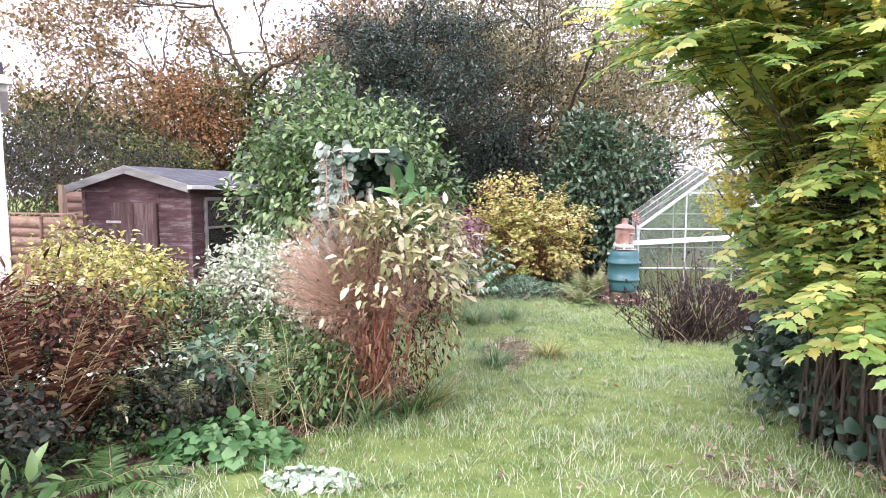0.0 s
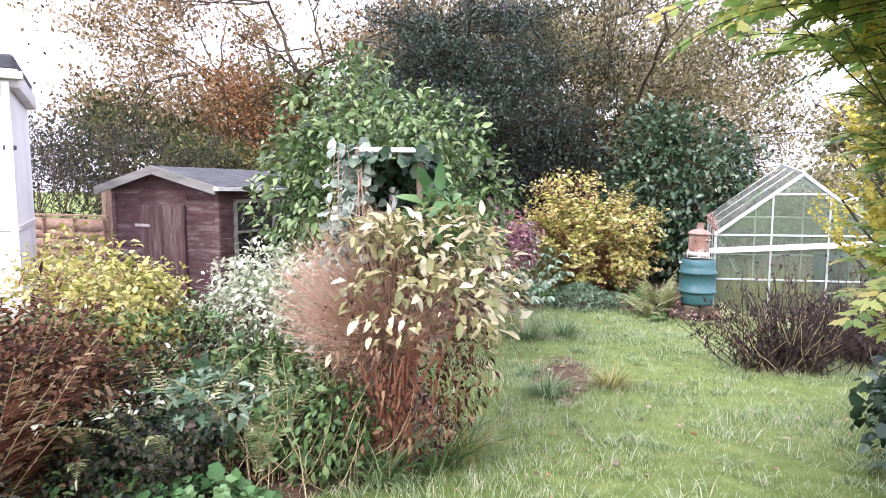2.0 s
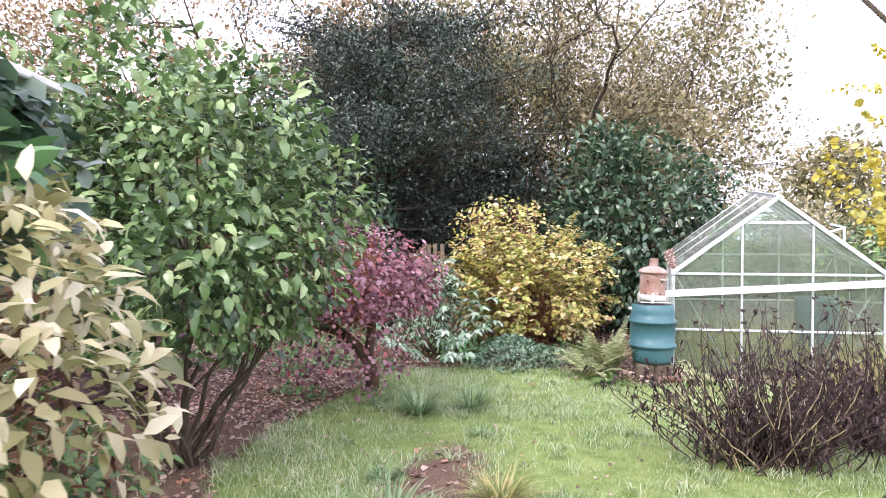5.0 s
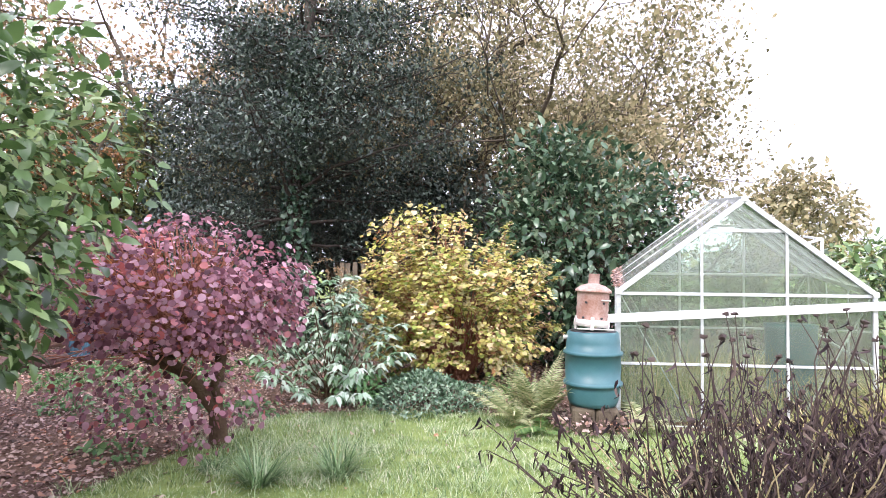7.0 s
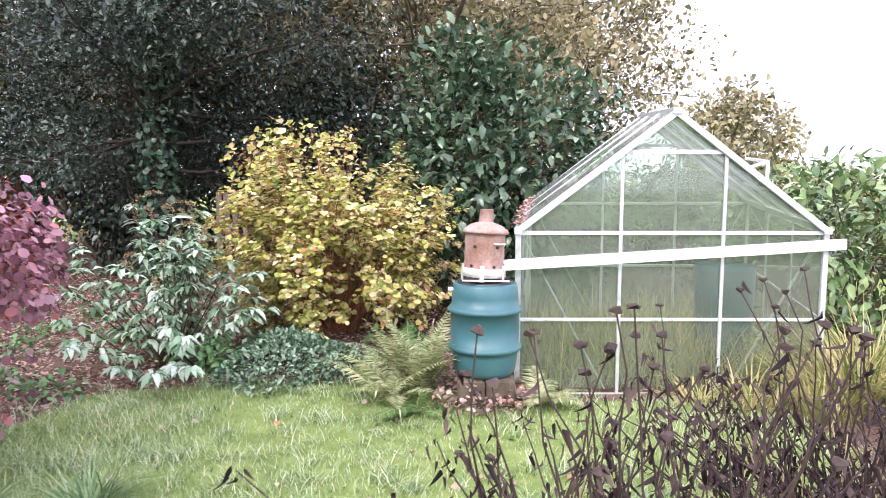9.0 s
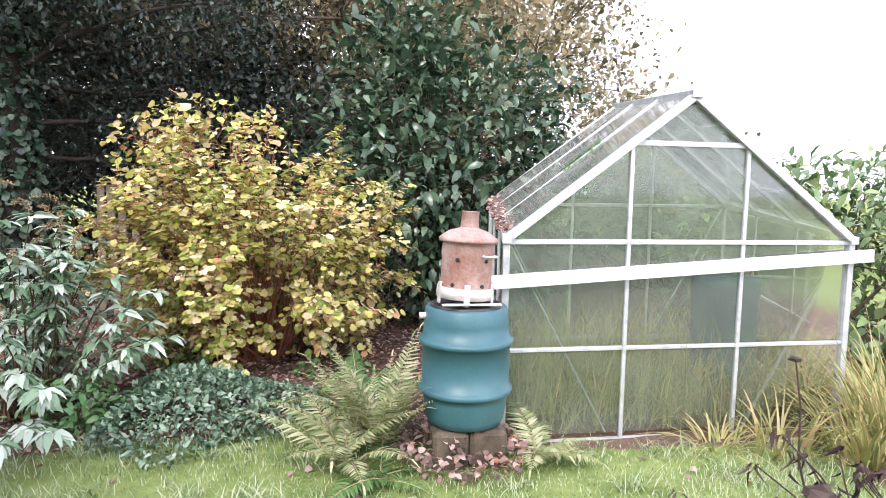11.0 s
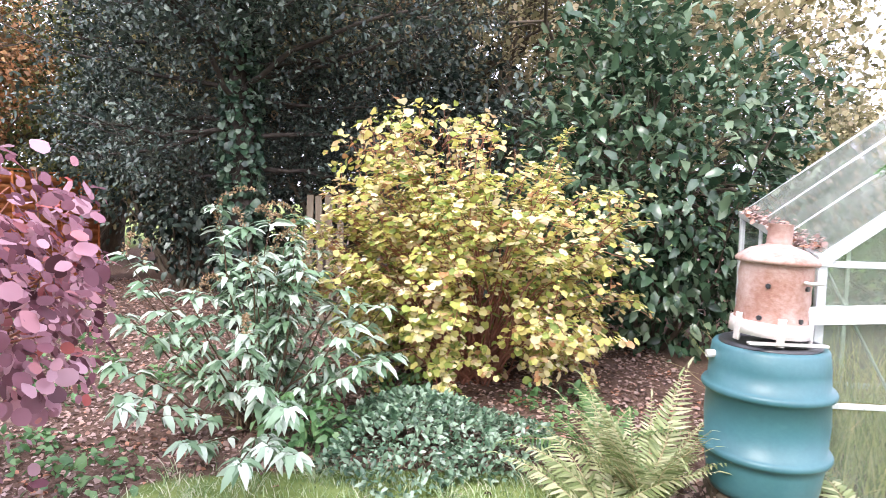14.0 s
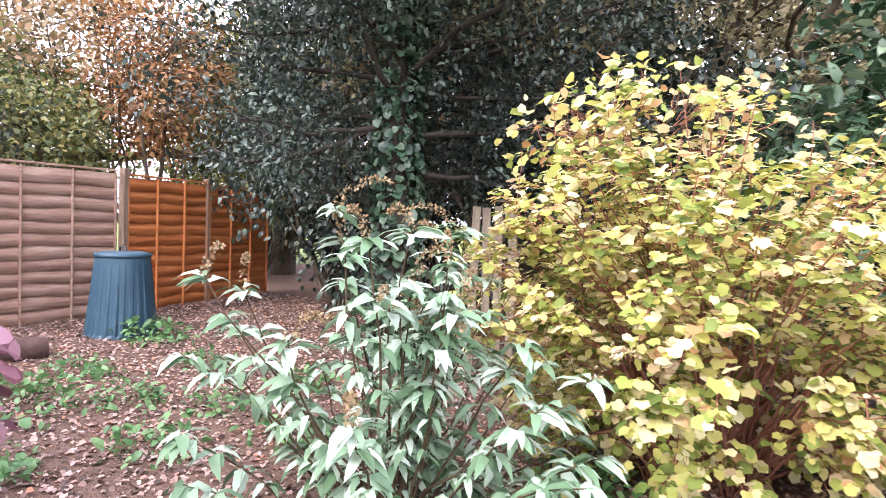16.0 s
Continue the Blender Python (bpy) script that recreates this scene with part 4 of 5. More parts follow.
P = np.concatenate([np.stack([R.normal(-.24, .08, n), R.uniform(-.3, .28, n), R.uniform(1.1, 2.06, n)], 1),
                    np.stack([R.uniform(-.2, .2, 260), R.uniform(.0, .2, 260), R.uniform(1.6, 1.98, 260)], 1),
                    np.stack([R.uniform(-.24, .24, 50), R.normal(-.25, .03, 50), R.uniform(1.94, 2.0, 50)], 1),
                    np.stack([R.normal(.22, .04, 180), R.uniform(-.2, .28, 180), R.uniform(1.35, 2.0, 180)], 1)])
O = unit(P * np.array([1, 1, 0]) + np.array([0, -.3, .1]))
leaf_cloud("ivy", P[:n], O[:n], .05, .85, M_IVY_GREY, bt, "grey green ivy curtain", .7, .6, "round")
leaf_cloud("ivy", P[n:], O[n:], .065, .85, M_IVY, bt, "dark green ivy", .6, .7, "round")
t = Tubes()
for i in range(26):
    x, y = R.normal(-.26, .05), R.uniform(-.3, .2)
    t.add(wander((x, y, 2.03), (x + R.normal() * .05, y - .05, R.uniform(1.0, 1.6)), 6, .1), np.full(6, .003), 4)
put("ivy_stem", t.mesh("ivy_stem"), M_TWIG, bt)
part("feeder", lathe([(.04, 1.64), (.042, 1.66), (.03, 1.7), (.033, 1.76), (.02, 1.79)], 20), M_ZINC, bt, "small pale feeder")

# ---- half dead shrub with bare pink twigs and cream variegated leaves ----
sx, sy = 0.12, 4.2
sz = G(sx, sy)
e = thing("shrub", "half-dead shrub, bare pinkish twigs beside cream variegated leaves", "shrub", (sx, sy, sz))
t = Tubes()
for i in range(34):
    a = R.uniform(0, 6.28)
    f = np.array([.09 * math.cos(a), .09 * math.sin(a), -.03])
    q = np.array([R.normal(0, .16), R.normal(0, .16), R.uniform(.62, .95)])
    t.add(wander(f, q, 6, .12), np.linspace(.016, .008, 6), 6)
put("stemwork", t.mesh("stems"), M_TWIG_RED, e)
t = Tubes()
for i in range(1350):
    d = rand_dirs(1, .15)[0]
    if d[0] > .3 and R.random() < .75:
        continue
    q = np.array([-.14, 0, 1.08]) + d * np.array([.66, .52, .56]) * R.uniform(.82, 1.05)
    a = np.array([0, 0, .75]) + (q - np.array([0, 0, .75])) * R.uniform(.15, .55)
    t.add(wander(a, q, 5, .2), np.linspace(.003, .0011, 5), 4)
put("twigwork", t.mesh("twigs"), M_TWIG, e, "bare dry pinkish twigs")
P, O = crown_points((.12, 0, 1.0), (.62, .56, .66), 3400, .66, .42, 3.0, 11)
keep = (P[:, 0] > .08 + .22 * R.normal(size=len(P))) | ((P[:, 2] > 1.45) & (P[:, 0] > -.2))
keep &= (P[:, 2] > 1.0 + .18 * R.normal(size=len(P))) | (R.random(len(P)) < .08)
leaf_cloud("crown", P[keep], O[keep], .07, .42, M_VARIEG, e, "cream and green variegated leaves", .35, .8)
P, O = crown_points((.1, 0, .75), (.52, .52, .66), 2400, .5, .36, 3.0, 12)
up = P[:, 2] > .8
leaf_cloud("withered_foliage", P[up], O[up], .045, .4, M_TAN, e, "", .7, .5)
leaf_cloud("withered_foliage", P[~up], O[~up], .042, .35, M_BRACKEN, e, "", .7, .5)
P, O = crown_points((.25, .1, 1.62), (.2, .15, .12), 60, .3, .2, 3.0, 12)
leaf_cloud("new_growth", P, O, .15, .35, M_GROUNDCOVER, e, "fresh green shoots", .1, .9)

# ---- camellia ----
shrub("camellia", "large camellia shrub with glossy green leaves", (-1.05, 6.95), (-1.15, 6.95, 1.95), (1.5, 1.3, 1.6), 14500, .08, .52, M_CAMELLIA, stems=18, stem_r=.022, gaps=.4, shell=.66, hang=.35, seed=21, scale=2.2, low=-.62)
# ---- smoke bush: leaning mossy trunk and a purple crown ----
bx, by = -.42, 9.6
e = thing("smoke_bush", "purple smoke bush with leaning mossy trunk", "shrub", (bx, by, G(bx, by)))
t = Tubes()
t.add([(0, 0, -.05), (.02, -.02, .15), (-.02, 0, .32), (-.16, -.05, .52), (-.32, -.06, .66), (-.5, -.1, .72), (-.85, -.12, .82)], [.085, .075, .068, .06, .052, .045, .03], 10)
t.add([(-.02, 0, .3), (-.03, .02, .5), (.0, .03, .75), (-.05, .05, 1.0), (-.1, .05, 1.25)], [.06, .055, .05, .04, .03], 9)
t.add([(-.32, -.06, .66), (-.45, -.2, .85), (-.6, -.3, 1.05), (-.8, -.4, 1.2)], [.045, .04, .03, .02], 8)
put("trunk", t.mesh("trunk"), M_BARK_MOSS, e)
CC, RR_ = np.array([-.5, -.26, 1.22]), np.array([1.3, .84, .74])
t = Tubes()
for i in range(260):
    d = rand_dirs(1, .6)[0]
    q = CC + d * RR_ * R.uniform(.75, 1.0)
    a = np.array([R.uniform(-.5, .0), R.uniform(-.2, .1), R.uniform(.75, 1.15)])
    t.add(wander(a, q, 6, .25), np.linspace(.011, .003, 6), 5)
put("branchwork", t.mesh("branches"), M_TWIG_RED, e, "bare reddish branches")
P, O = crown_points(CC, RR_, 6400, .58, .42, 2.6, 31, -.42)
P2, O2 = crown_points(CC + np.array([.25, -.1, -.6]), (1.0, .7, .55), 800, .4, .45, 2.4, 32)
keep = ~((O[:, 2] > .45) & (O[:, 0] > -.2) & (R.random(len(O)) < .6))
P, O = np.concatenate([P[keep], P2]), np.concatenate([O[keep], O2])
n = len(P)
L = .044 * (1 + .3 * R.normal(size=n)).clip(.5, 1.5)
V, F = blades(P, unit(O * .7 + R.normal(size=(n, 3)) * .55 + np.array([0, 0, -.55])), unit(O + R.normal(size=(n, 3)) * .4 + np.array([0, 0, .5])), L, L * .86, "disc")
put("crown", quads_to_mesh("crown", V, F), M_COTINUS, e)

# ---- yellow currant shrub ----
bx, by = 1.25, 13.2
e = thing("currant_shrub", "yellow-leaved autumn currant shrub with arching canes", "shrub", (bx, by, G(bx, by)))
t, LV, LD, LN = Tubes(), [], [], []
for i in range(230):
    d = rand_dirs(1, .05)[0]
    k = .8 + .42 * float(value_noise(d[None] * 2.4, 1.5, 46)[0]) + .08 * R.normal()
    q = np.array([-.03, -.1, 1.02]) + d * np.array([1.3, 1.0, 1.12]) * k
    if q[2] < .18 or (i % 3 and value_noise(q[None] * 2.6, 1.6, 47)[0] < .3):
        continue
    f = np.array([R.normal() * .12, R.normal() * .1, -.03])
    mid = f + (q - f) * .55 + np.array([0, 0, .22])
    p = np.concatenate([wander(f, mid, 6, .1), wander(mid, q, 7, .1)[1:]])
    t.add(p, np.linspace(.009, .003, len(p)), 5)
    sprays = [p[4:]]
    for j in range(5):
        s0 = p[R.integers(4, len(p))]
        s1 = s0 + unit(R.normal(size=3) + d * .9 + np.array([0, 0, .25])) * R.uniform(.16, .38)
        sp = wander(s0, s1, 5, .15)
        t.add(sp, np.linspace(.004, .0018, 5), 4)
        sprays.append(sp)
    for sp in sprays:
        for j in range(15):
            u = R.random() ** .7 * (len(sp) - 1)
            k0 = min(int(u), len(sp) - 2)
            c0 = sp[k0] + (sp[k0 + 1] - sp[k0]) * (u - k0)
            side = unit(R.normal(size=3) * np.array([1, 1, .35]) + d * .5)
            LV.append(c0 + side * R.uniform(.015, .05) + np.array([0, 0, .015]))
            LD.append(side + np.array([0, 0, -.25 + .2 * R.normal()]))
            LN.append(np.array([0, 0, 1.3]) + d * .4 + .25 * R.normal(size=3))
put("stemwork", t.mesh("canes"), M_TWIG_RED, e, "reddish arching canes")
LV = np.array(LV)
k = LV[:, 2] > .05
L = .05 * (1 + .3 * R.normal(size=len(LV))).clip(.5, 1.5)
V, F = blades(LV[k], np.array(LD)[k], np.array(LN)[k], L[k], L[k] * .95, "lobed", .2)
put("crown", quads_to_mesh("crown", V, F), M_RIBES, e)
shrub("currant_sapling", "tall sparse shoots with yellow leaves", (1.0, 13.1), (.85, 13.0, 2.0), (.95, .6, .62), 420, .05, .95, M_RIBES, M_TWIG_RED, 26, .007, .5, .3, "round", .3, 42, 2.6, low=-.3, out=.5)
# ---- cherry laurel behind the greenhouse ----
shrub("cherry_laurel", "tall dark glossy cherry laurel", (3.2, 14.9), (3.1, 14.8, 1.9), (1.9, 1.25, 2.3), 9600, .13, .5, M_LAUREL, stems=24, stem_r=.03, gaps=.36, shell=.62, hang=.2, seed=51, scale=1.6, twigs=120)
shrub("laurel_hedge", "clipped broad-leaved laurel hedge", (7.2, 13.2), (7.3, 13.3, 1.0), (1.9, 1.9, 1.35), 5200, .13, .42, M_CAMELLIA, stems=20, stem_r=.025, gaps=.34, shell=.6, hang=.4, seed=52, scale=1.8)
shrub("laurel_hedge", "dark laurel hedge running behind the greenhouse", (7.0, 16.2), (7.0, 16.2, .95), (2.3, 1.1, 1.15), 5200, .12, .45, M_LAUREL, stems=20, stem_r=.025, gaps=.34, shell=.6, hang=.3, seed=53, scale=1.8)
# ---- buddleia ----
bx, by = -.12, 11.75
e = thing("buddleia", "grey-green buddleia with brown spent flower spikes", "shrub", (bx, by, G(bx, by)))
t, LV, LD, LN, LL = Tubes(), [], [], [], []
spikes = []
for i in range(74):
    a = R.uniform(0, 6.28)
    h = R.uniform(.16, 1.0) ** 1.1 * 1.55
    rr = R.uniform(.25, 1.6) * (1 - .62 * h / 1.55)
    q = np.array([rr * math.cos(a), rr * math.sin(a), h])
    p = wander((R.normal() * .06, R.normal() * .06, 0), q, 8, .12)
    t.add(p, np.linspace(.009, .003, 8), 5)
    if h > .8 and R.random() < .6:
        spikes.append(q)
    ax = unit(p[7] - p[5])
    for k in range(3, 8):
        for j in range(6 if k < 6 else 11):
            w = R.uniform(0, 6.28)
            side = unit(np.array([math.cos(w), math.sin(w), .1 * R.normal()]))
            LV.append(p[k] - ax * R.uniform(0, .05)); LD.append(unit(side + ax * (.5 if k > 5 else .1) + np.array([0, 0, -.2])))
            LN.append(unit(np.array([0, 0, 1.0]) + .25 * R.normal(size=3))); LL.append(R.uniform(.08, .15) * (.75 if k < 5 else 1))
put("stemwork", t.mesh("stems"), M_BARK_MOSS, e)
LL = np.array(LL)
V, F = leaves(LV, LD, LN, LL, LL * .38, .15, .5, "oval")
put("foliage", quads_to_mesh("leaves", V, F), M_BUDDLEIA, e)
for q in spikes:
    tip = q + np.array([R.normal() * .13, R.normal() * .13, R.uniform(.06, .16)])
    u = R.random(110)
    P = q + (tip - q) * u[:, None] + np.array([0, 0, .06])[None] * np.sin(u * 3)[:, None]
    O = unit(R.normal(size=P.shape))
    V, F = leaves(P + O * (.016 * (1.1 - u))[:, None], O, unit(R.normal(size=P.shape)), .017, .011)
    put("flower_spike", quads_to_mesh("flower_spike", V, F), M_OAK, e, "brown spent flower spike")

# ---- low periwinkle mound ----
vx, vy = 1.12, 11.55
e = thing("periwinkle", "low dense mound of dark green periwinkle", "ground cover", (vx, vy, G(vx, vy)))
n = 5200
a, q = R.uniform(0, 6.28, n), np.sqrt(R.random(n))
edge = .85 + .15 * np.sin(3 * a + 1) + .1 * np.sin(7 * a)
P = np.stack([np.cos(a) * q * .82 * edge, np.sin(a) * q * .72 * edge, .28 * (1 - q ** 2.4) * (.75 + .5 * value_noise(np.stack([np.cos(a) * q, np.sin(a) * q, 0 * q], 1), 5, 4)) + .02 + .03 * R.random(n)], 1)
leaf_cloud("foliage", P, unit(np.stack([np.cos(a) * q, np.sin(a) * q, .8 + 0 * q], 1)), .042, .5, M_VINCA, e, "", .05, .7)
n = 60
t = Tubes()
for i in range(n):
    q = P[R.integers(len(P))]
    t.add(wander((q[0] * .5, q[1] * .5, 0), q, 5, .2), np.full(5, .003), 4)
put("stemwork", t.mesh("stems"), M_STEM_DARK, e)
shrub("weed_clump", "leafy green weeds at the border edge", (0.3, 11.5), (0.25, 11.5, .2), (.5, .25, .22), 320, .07, .5, M_GROUNDCOVER, stems=6, stem_r=.004, gaps=.3, shell=.3, hang=.2, seed=61, twigs=5, category="weeds")
shrub("weed_clump", "leafy green weeds beside the compost bin", (-4.7, 14.3), (-4.6, 14.3, .15), (.6, .35, .2), 320, .08, .6, M_GROUNDCOVER, stems=6, stem_r=.004, gaps=.3, shell=.3, hang=.2, seed=62, twigs=5, category="weeds")
shrub("weed_clump", "pale green weeds on the leaf litter", (-3.4, 12.2), (-3.4, 12.2, .12), (.9, .5, .16), 300, .07, .6, M_GROUNDCOVER, stems=6, stem_r=.004, gaps=.4, shell=.3, hang=.2, seed=63, twigs=5, category="weeds")
for k, (x, y) in enumerate([(-2.2, 12.8), (-3.2, 13.7), (-1.4, 11.0), (-2.4, 11.3), (-4.0, 13.0), (1.9, 12.6), (.5, 12.8), (-1.9, 12.0), (-2.9, 12.6), (-1.2, 12.5), (-3.6, 11.6), (-2.7, 10.6), (-1.7, 10.3), (-1.1, 9.2), (-1.9, 13.6), (-4.8, 12.4), (2.3, 12.1), (-.7, 10.8)]):
    shrub("weed_clump", "small green weeds growing through fallen leaves", (x, y), (x, y, .1), (.45, .3, .14), 130, .06, .6, M_GROUNDCOVER, stems=4, stem_r=.004, gaps=.4, shell=.3, hang=.2, seed=70 + k, twigs=4, category="weeds", group="weeds on the litter")


# ---- ferns ----
def fern(x, y, n, ln, material, label, lift=1.0, z=0.0, spread=(0, 6.28), pairs=28, width=.12, bend=(.7, 1.3)):
    e = thing("fern", label, "fern", (x, y, G(x, y) + z))
    t = Tubes()
    Cs, Ds, Ns, Ls = [], [], [], []
    for i in range(n):
        a = R.uniform(*spread)
        up = lift * R.uniform(.6, 1.5)
        l_ = ln * R.uniform(.65, 1.1)
        C, D, N, L, pts = frond_arrays((R.normal() * .03, R.normal() * .03, 0), (math.cos(a), math.sin(a), up), l_, pairs, width * l_ / ln, .02, R.uniform(*bend))
        t.add(pts, np.linspace(.004, .0012, len(pts)), 4)
        Cs.append(C); Ds.append(D); Ns.append(N); Ls.append(L)
    C, D, N, L = (np.concatenate(q) for q in (Cs, Ds, Ns, Ls))
    V, F = leaves(C, D, N, L, L * .15 + .004, .15, .25, "long")
    put("foliage", quads_to_mesh("fronds", V, F), material, e)
    put("midribwork", t.mesh("midribs"), M_STRAW, e)
    return e


fern(2.36, 11.0, 34, .8, M_FERN, "large pale green shuttlecock fern beside the water butt", 2.6, bend=(.4, .9))
fern(2.12, 10.8, 16, .62, M_FERN, "pale arching fern beside the water butt", 1.3)
fern(2.35, 10.6, 8, .55, M_FERN_GREEN, "small green fern at the foot of the water butt", .5)
fern(2.2, 11.5, 12, .8, M_FERN_GREEN, "green fern behind the water butt", 1.4)
fern(3.3, 10.82, 8, .5, M_FERN, "yellow-green fern between butt and greenhouse", 1.0)
fern(-.95, 2.75, 14, .5, M_FERN_GREEN, "green fern at the bed's edge", .6)
fern(-1.15, 3.15, 10, .45, M_FERN_GREEN, "green fern in the bed", .7)
for k, (x, y, z, ln) in enumerate([(-1.75, 3.1, .15, 1.25), (-1.45, 2.85, .1, 1.05), (-2.2, 3.6, .2, 1.35), (-1.9, 2.5, .1, 1.2), (-2.5, 4.2, .2, 1.3), (-1.55, 3.7, .1, .95)]):
    fern(x, y, 26, ln, M_BRACKEN, "dry red-brown bracken in the flower bed", 2.8, -.02, pairs=30, width=.17, bend=(.15, .6))

for x, y in ((-1.35, 3.35), (-.95, 3.5), (-1.2, 3.9), (-.55, 3.75), (-1.7, 3.95)):
    fern(x, y, 13, .85, M_FERN, "pale straw-green fern fronds among the bed plants", 2.2, .08, pairs=30, width=.1)

# ---- plants of the left-hand bed ----
shrub("golden_shrub", "bright yellow-leaved golden privet shrub", (-1.95, 4.3), (-1.95, 4.3, 1.15), (.68, .45, .6), 5200, .042, .6, M_GOLD, stems=16, stem_r=.01, gaps=.4, shell=.5, hang=.3, seed=81, scale=3)
shrub("golden_shrub", "yellow-leaved golden shrub with green base", (-2.5, 4.6), (-2.5, 4.6, 1.2), (.7, .5, .65), 3600, .042, .6, M_GOLD, stems=16, stem_r=.01, gaps=.42, shell=.5, hang=.3, seed=82, scale=3)
shrub("variegated_shrub", "white-edged variegated shrub before the shed", (-.95, 4.75), (-.95, 4.75, 1.15), (.72, .42, .62), 6500, .042, .5, M_WHITE, stems=16, stem_r=.008, gaps=.38, shell=.5, hang=.2, seed=83, scale=3)
shrub("variegated_shrub", "small white-edged variegated shrub", (-.32, 4.5), (-.32, 4.5, .98), (.34, .3, .42), 900, .055, .5, M_WHITE, stems=10, stem_r=.007, gaps=.4, shell=.4, hang=.2, seed=84, scale=3)
shrub("green_shrub", "mixed green leafy shrub in the bed", (-.75, 4.25), (-.7, 4.2, .75), (.75, .45, .42), 1900, .06, .45, M_GREEN, stems=20, stem_r=.007, gaps=.4, shell=.4, hang=.3, seed=85, scale=3)
shrub("green_shrub", "leafy green shrub at the bed's front", (-.3, 3.95), (-.3, 3.95, .72), (.45, .35, .33), 1300, .055, .5, M_GREEN, stems=14, stem_r=.005, gaps=.4, shell=.4, hang=.3, seed=86, scale=3)
shrub("rhododendron", "small blue-green evergreen shrub", (-.9, 3.75), (-.9, 3.75, .86), (.33, .3, .2), 420, .08, .36, M_VINCA, stems=10, stem_r=.007, gaps=.35, shell=.5, hang=.1, seed=87, scale=3)
shrub("dark_shrub", "dark purple-green shrub low in the bed", (-1.2, 3.5), (-1.15, 3.45, .68), (.6, .4, .32), 2600, .036, .6, M_DARKLEAF, stems=16, stem_r=.006, gaps=.36, shell=.3, hang=.3, seed=88, scale=3)
shrub("dark_shrub", "dark bronze shrub behind the bracken", (-1.9, 3.5), (-1.9, 3.6, .75), (.8, .5, .5), 3400, .038, .6, M_DARKLEAF, stems=16, stem_r=.006, gaps=.36, shell=.3, hang=.3, seed=89, scale=3)
shrub("dark_shrub", "shady green undergrowth behind the bed", (-1.4, 5.4), (-1.4, 5.3, .8), (1.5, .5, .6), 2600, .07, .55, M_GREEN, stems=16, stem_r=.008, gaps=.36, shell=.3, hang=.3, seed=90, scale=2.5)


def low_cover(label, x, y, rx, ry, h, n, size, material):
    """Lobed leaves held flat on short stalks, in a low mound."""
    e = thing("ground_cover", label, "ground cover", (x, y, G(x, y)))
    a, q = R.uniform(0, 6.28, n), np.sqrt(R.random(n))
    X, Y = np.cos(a) * q * rx, np.sin(a) * q * ry
    Z = hgt(x + X, y + Y) - G(x, y) + h * (1 - .75 * q ** 2) * R.uniform(.55, 1.05, n)
    P = np.stack([X, Y, Z], 1)
    t = Tubes()
    for p in P[::3]:
        t.add(wander((p[0] * .8, p[1] * .8, p[2] - h * .9), p, 4, .1), np.full(4, .0018), 3)
    put("stemwork", t.mesh("stalks"), M_STEM_DARK, e)
    O = np.stack([np.cos(a), np.sin(a), 0 * a], 1) + R.normal(size=(n, 3)) * .5
    L = size * (1 + .3 * R.normal(size=n)).clip(.5, 1.6)
    V, F = blades(P, unit(O + np.array([0, 0, -.3])), unit(np.array([0, 0, 1.0]) + R.normal(size=(n, 3)) * .3 + O * .2), L, L, "lobed", .25)
    put("foliage", quads_to_mesh("foliage", V, F), material, e)


low_cover("lobed green ground cover at the bed's edge", -.6, 3.28, .44, .3, .2, 420, .062, M_GROUNDCOVER)
low_cover("silver-leaved ground cover spilling on the lawn", .05, 2.95, .26, .15, .07, 230, .036, M_SILVER)
shrub("dark_shrub", "dark leafy plants at the bed's corner", (-1.45, 2.35), (-1.45, 2.4, .82), (.45, .5, .3), 2600, .038, .6, M_DARKLEAF, stems=12, stem_r=.005, gaps=.36, shell=.3, hang=.3, seed=93, scale=3)
shrub("green_shrub", "broad green leaves low at the bed's corner", (-1.05, 2.1), (-1.1, 2.15, .68), (.35, .35, .16), 150, .1, .36, M_GREEN, stems=8, stem_r=.004, gaps=.36, shell=.3, hang=.2, seed=94, scale=3)
shrub("bronze_shrub", "rusty bronze shrub among the bracken", (-1.6, 3.4), (-1.6, 3.3, 1.05), (.55, .5, .5), 2600, .036, .55, M_BRACKEN, stems=16, stem_r=.006, gaps=.38, shell=.3, hang=.4, seed=98, scale=3)
e = thing("bed_foliage", "mixed low green, bronze and pale foliage filling the bed", "plants", (-1.0, 4.2, 0))
for m_, n_, sz_, lo, hi in ((M_GREEN, 8200, .036, 0, .92), (M_DARKLEAF, 4200, .036, 0, .75), (M_WHITE, 1500, .032, .55, 1.0), (M_BRACKEN, 4200, .038, 0, 1.0), (M_GROUNDCOVER, 1800, .042, 0, .55)):
    X, Y = R.uniform(-2.3, .25, n_), R.uniform(2.7, 5.2, n_)
    edge = np.interp(Y, BED_Y, BED_X) - .12
    top = np.clip(.16 + .62 * (edge - X) / .8, .1, 1.0) * (.7 + .6 * value_noise(np.stack([X, Y, 0 * X], 1), 4.5, int(n_)))
    k = X < edge
    X, Y, top = X[k], Y[k], top[k]
    Z = hgt(X, Y) + np.clip(top * R.uniform(.45, 1.05, len(X)), lo, hi)
    P = np.stack([X + 1.0, Y - 4.2, Z], 1)
    leaf_cloud("foliage", P, unit(R.normal(size=P.shape) + [.3, -.6, .5]), sz_, .5, m_, e, "", .25, .7)
e["kind"] = "stuff"
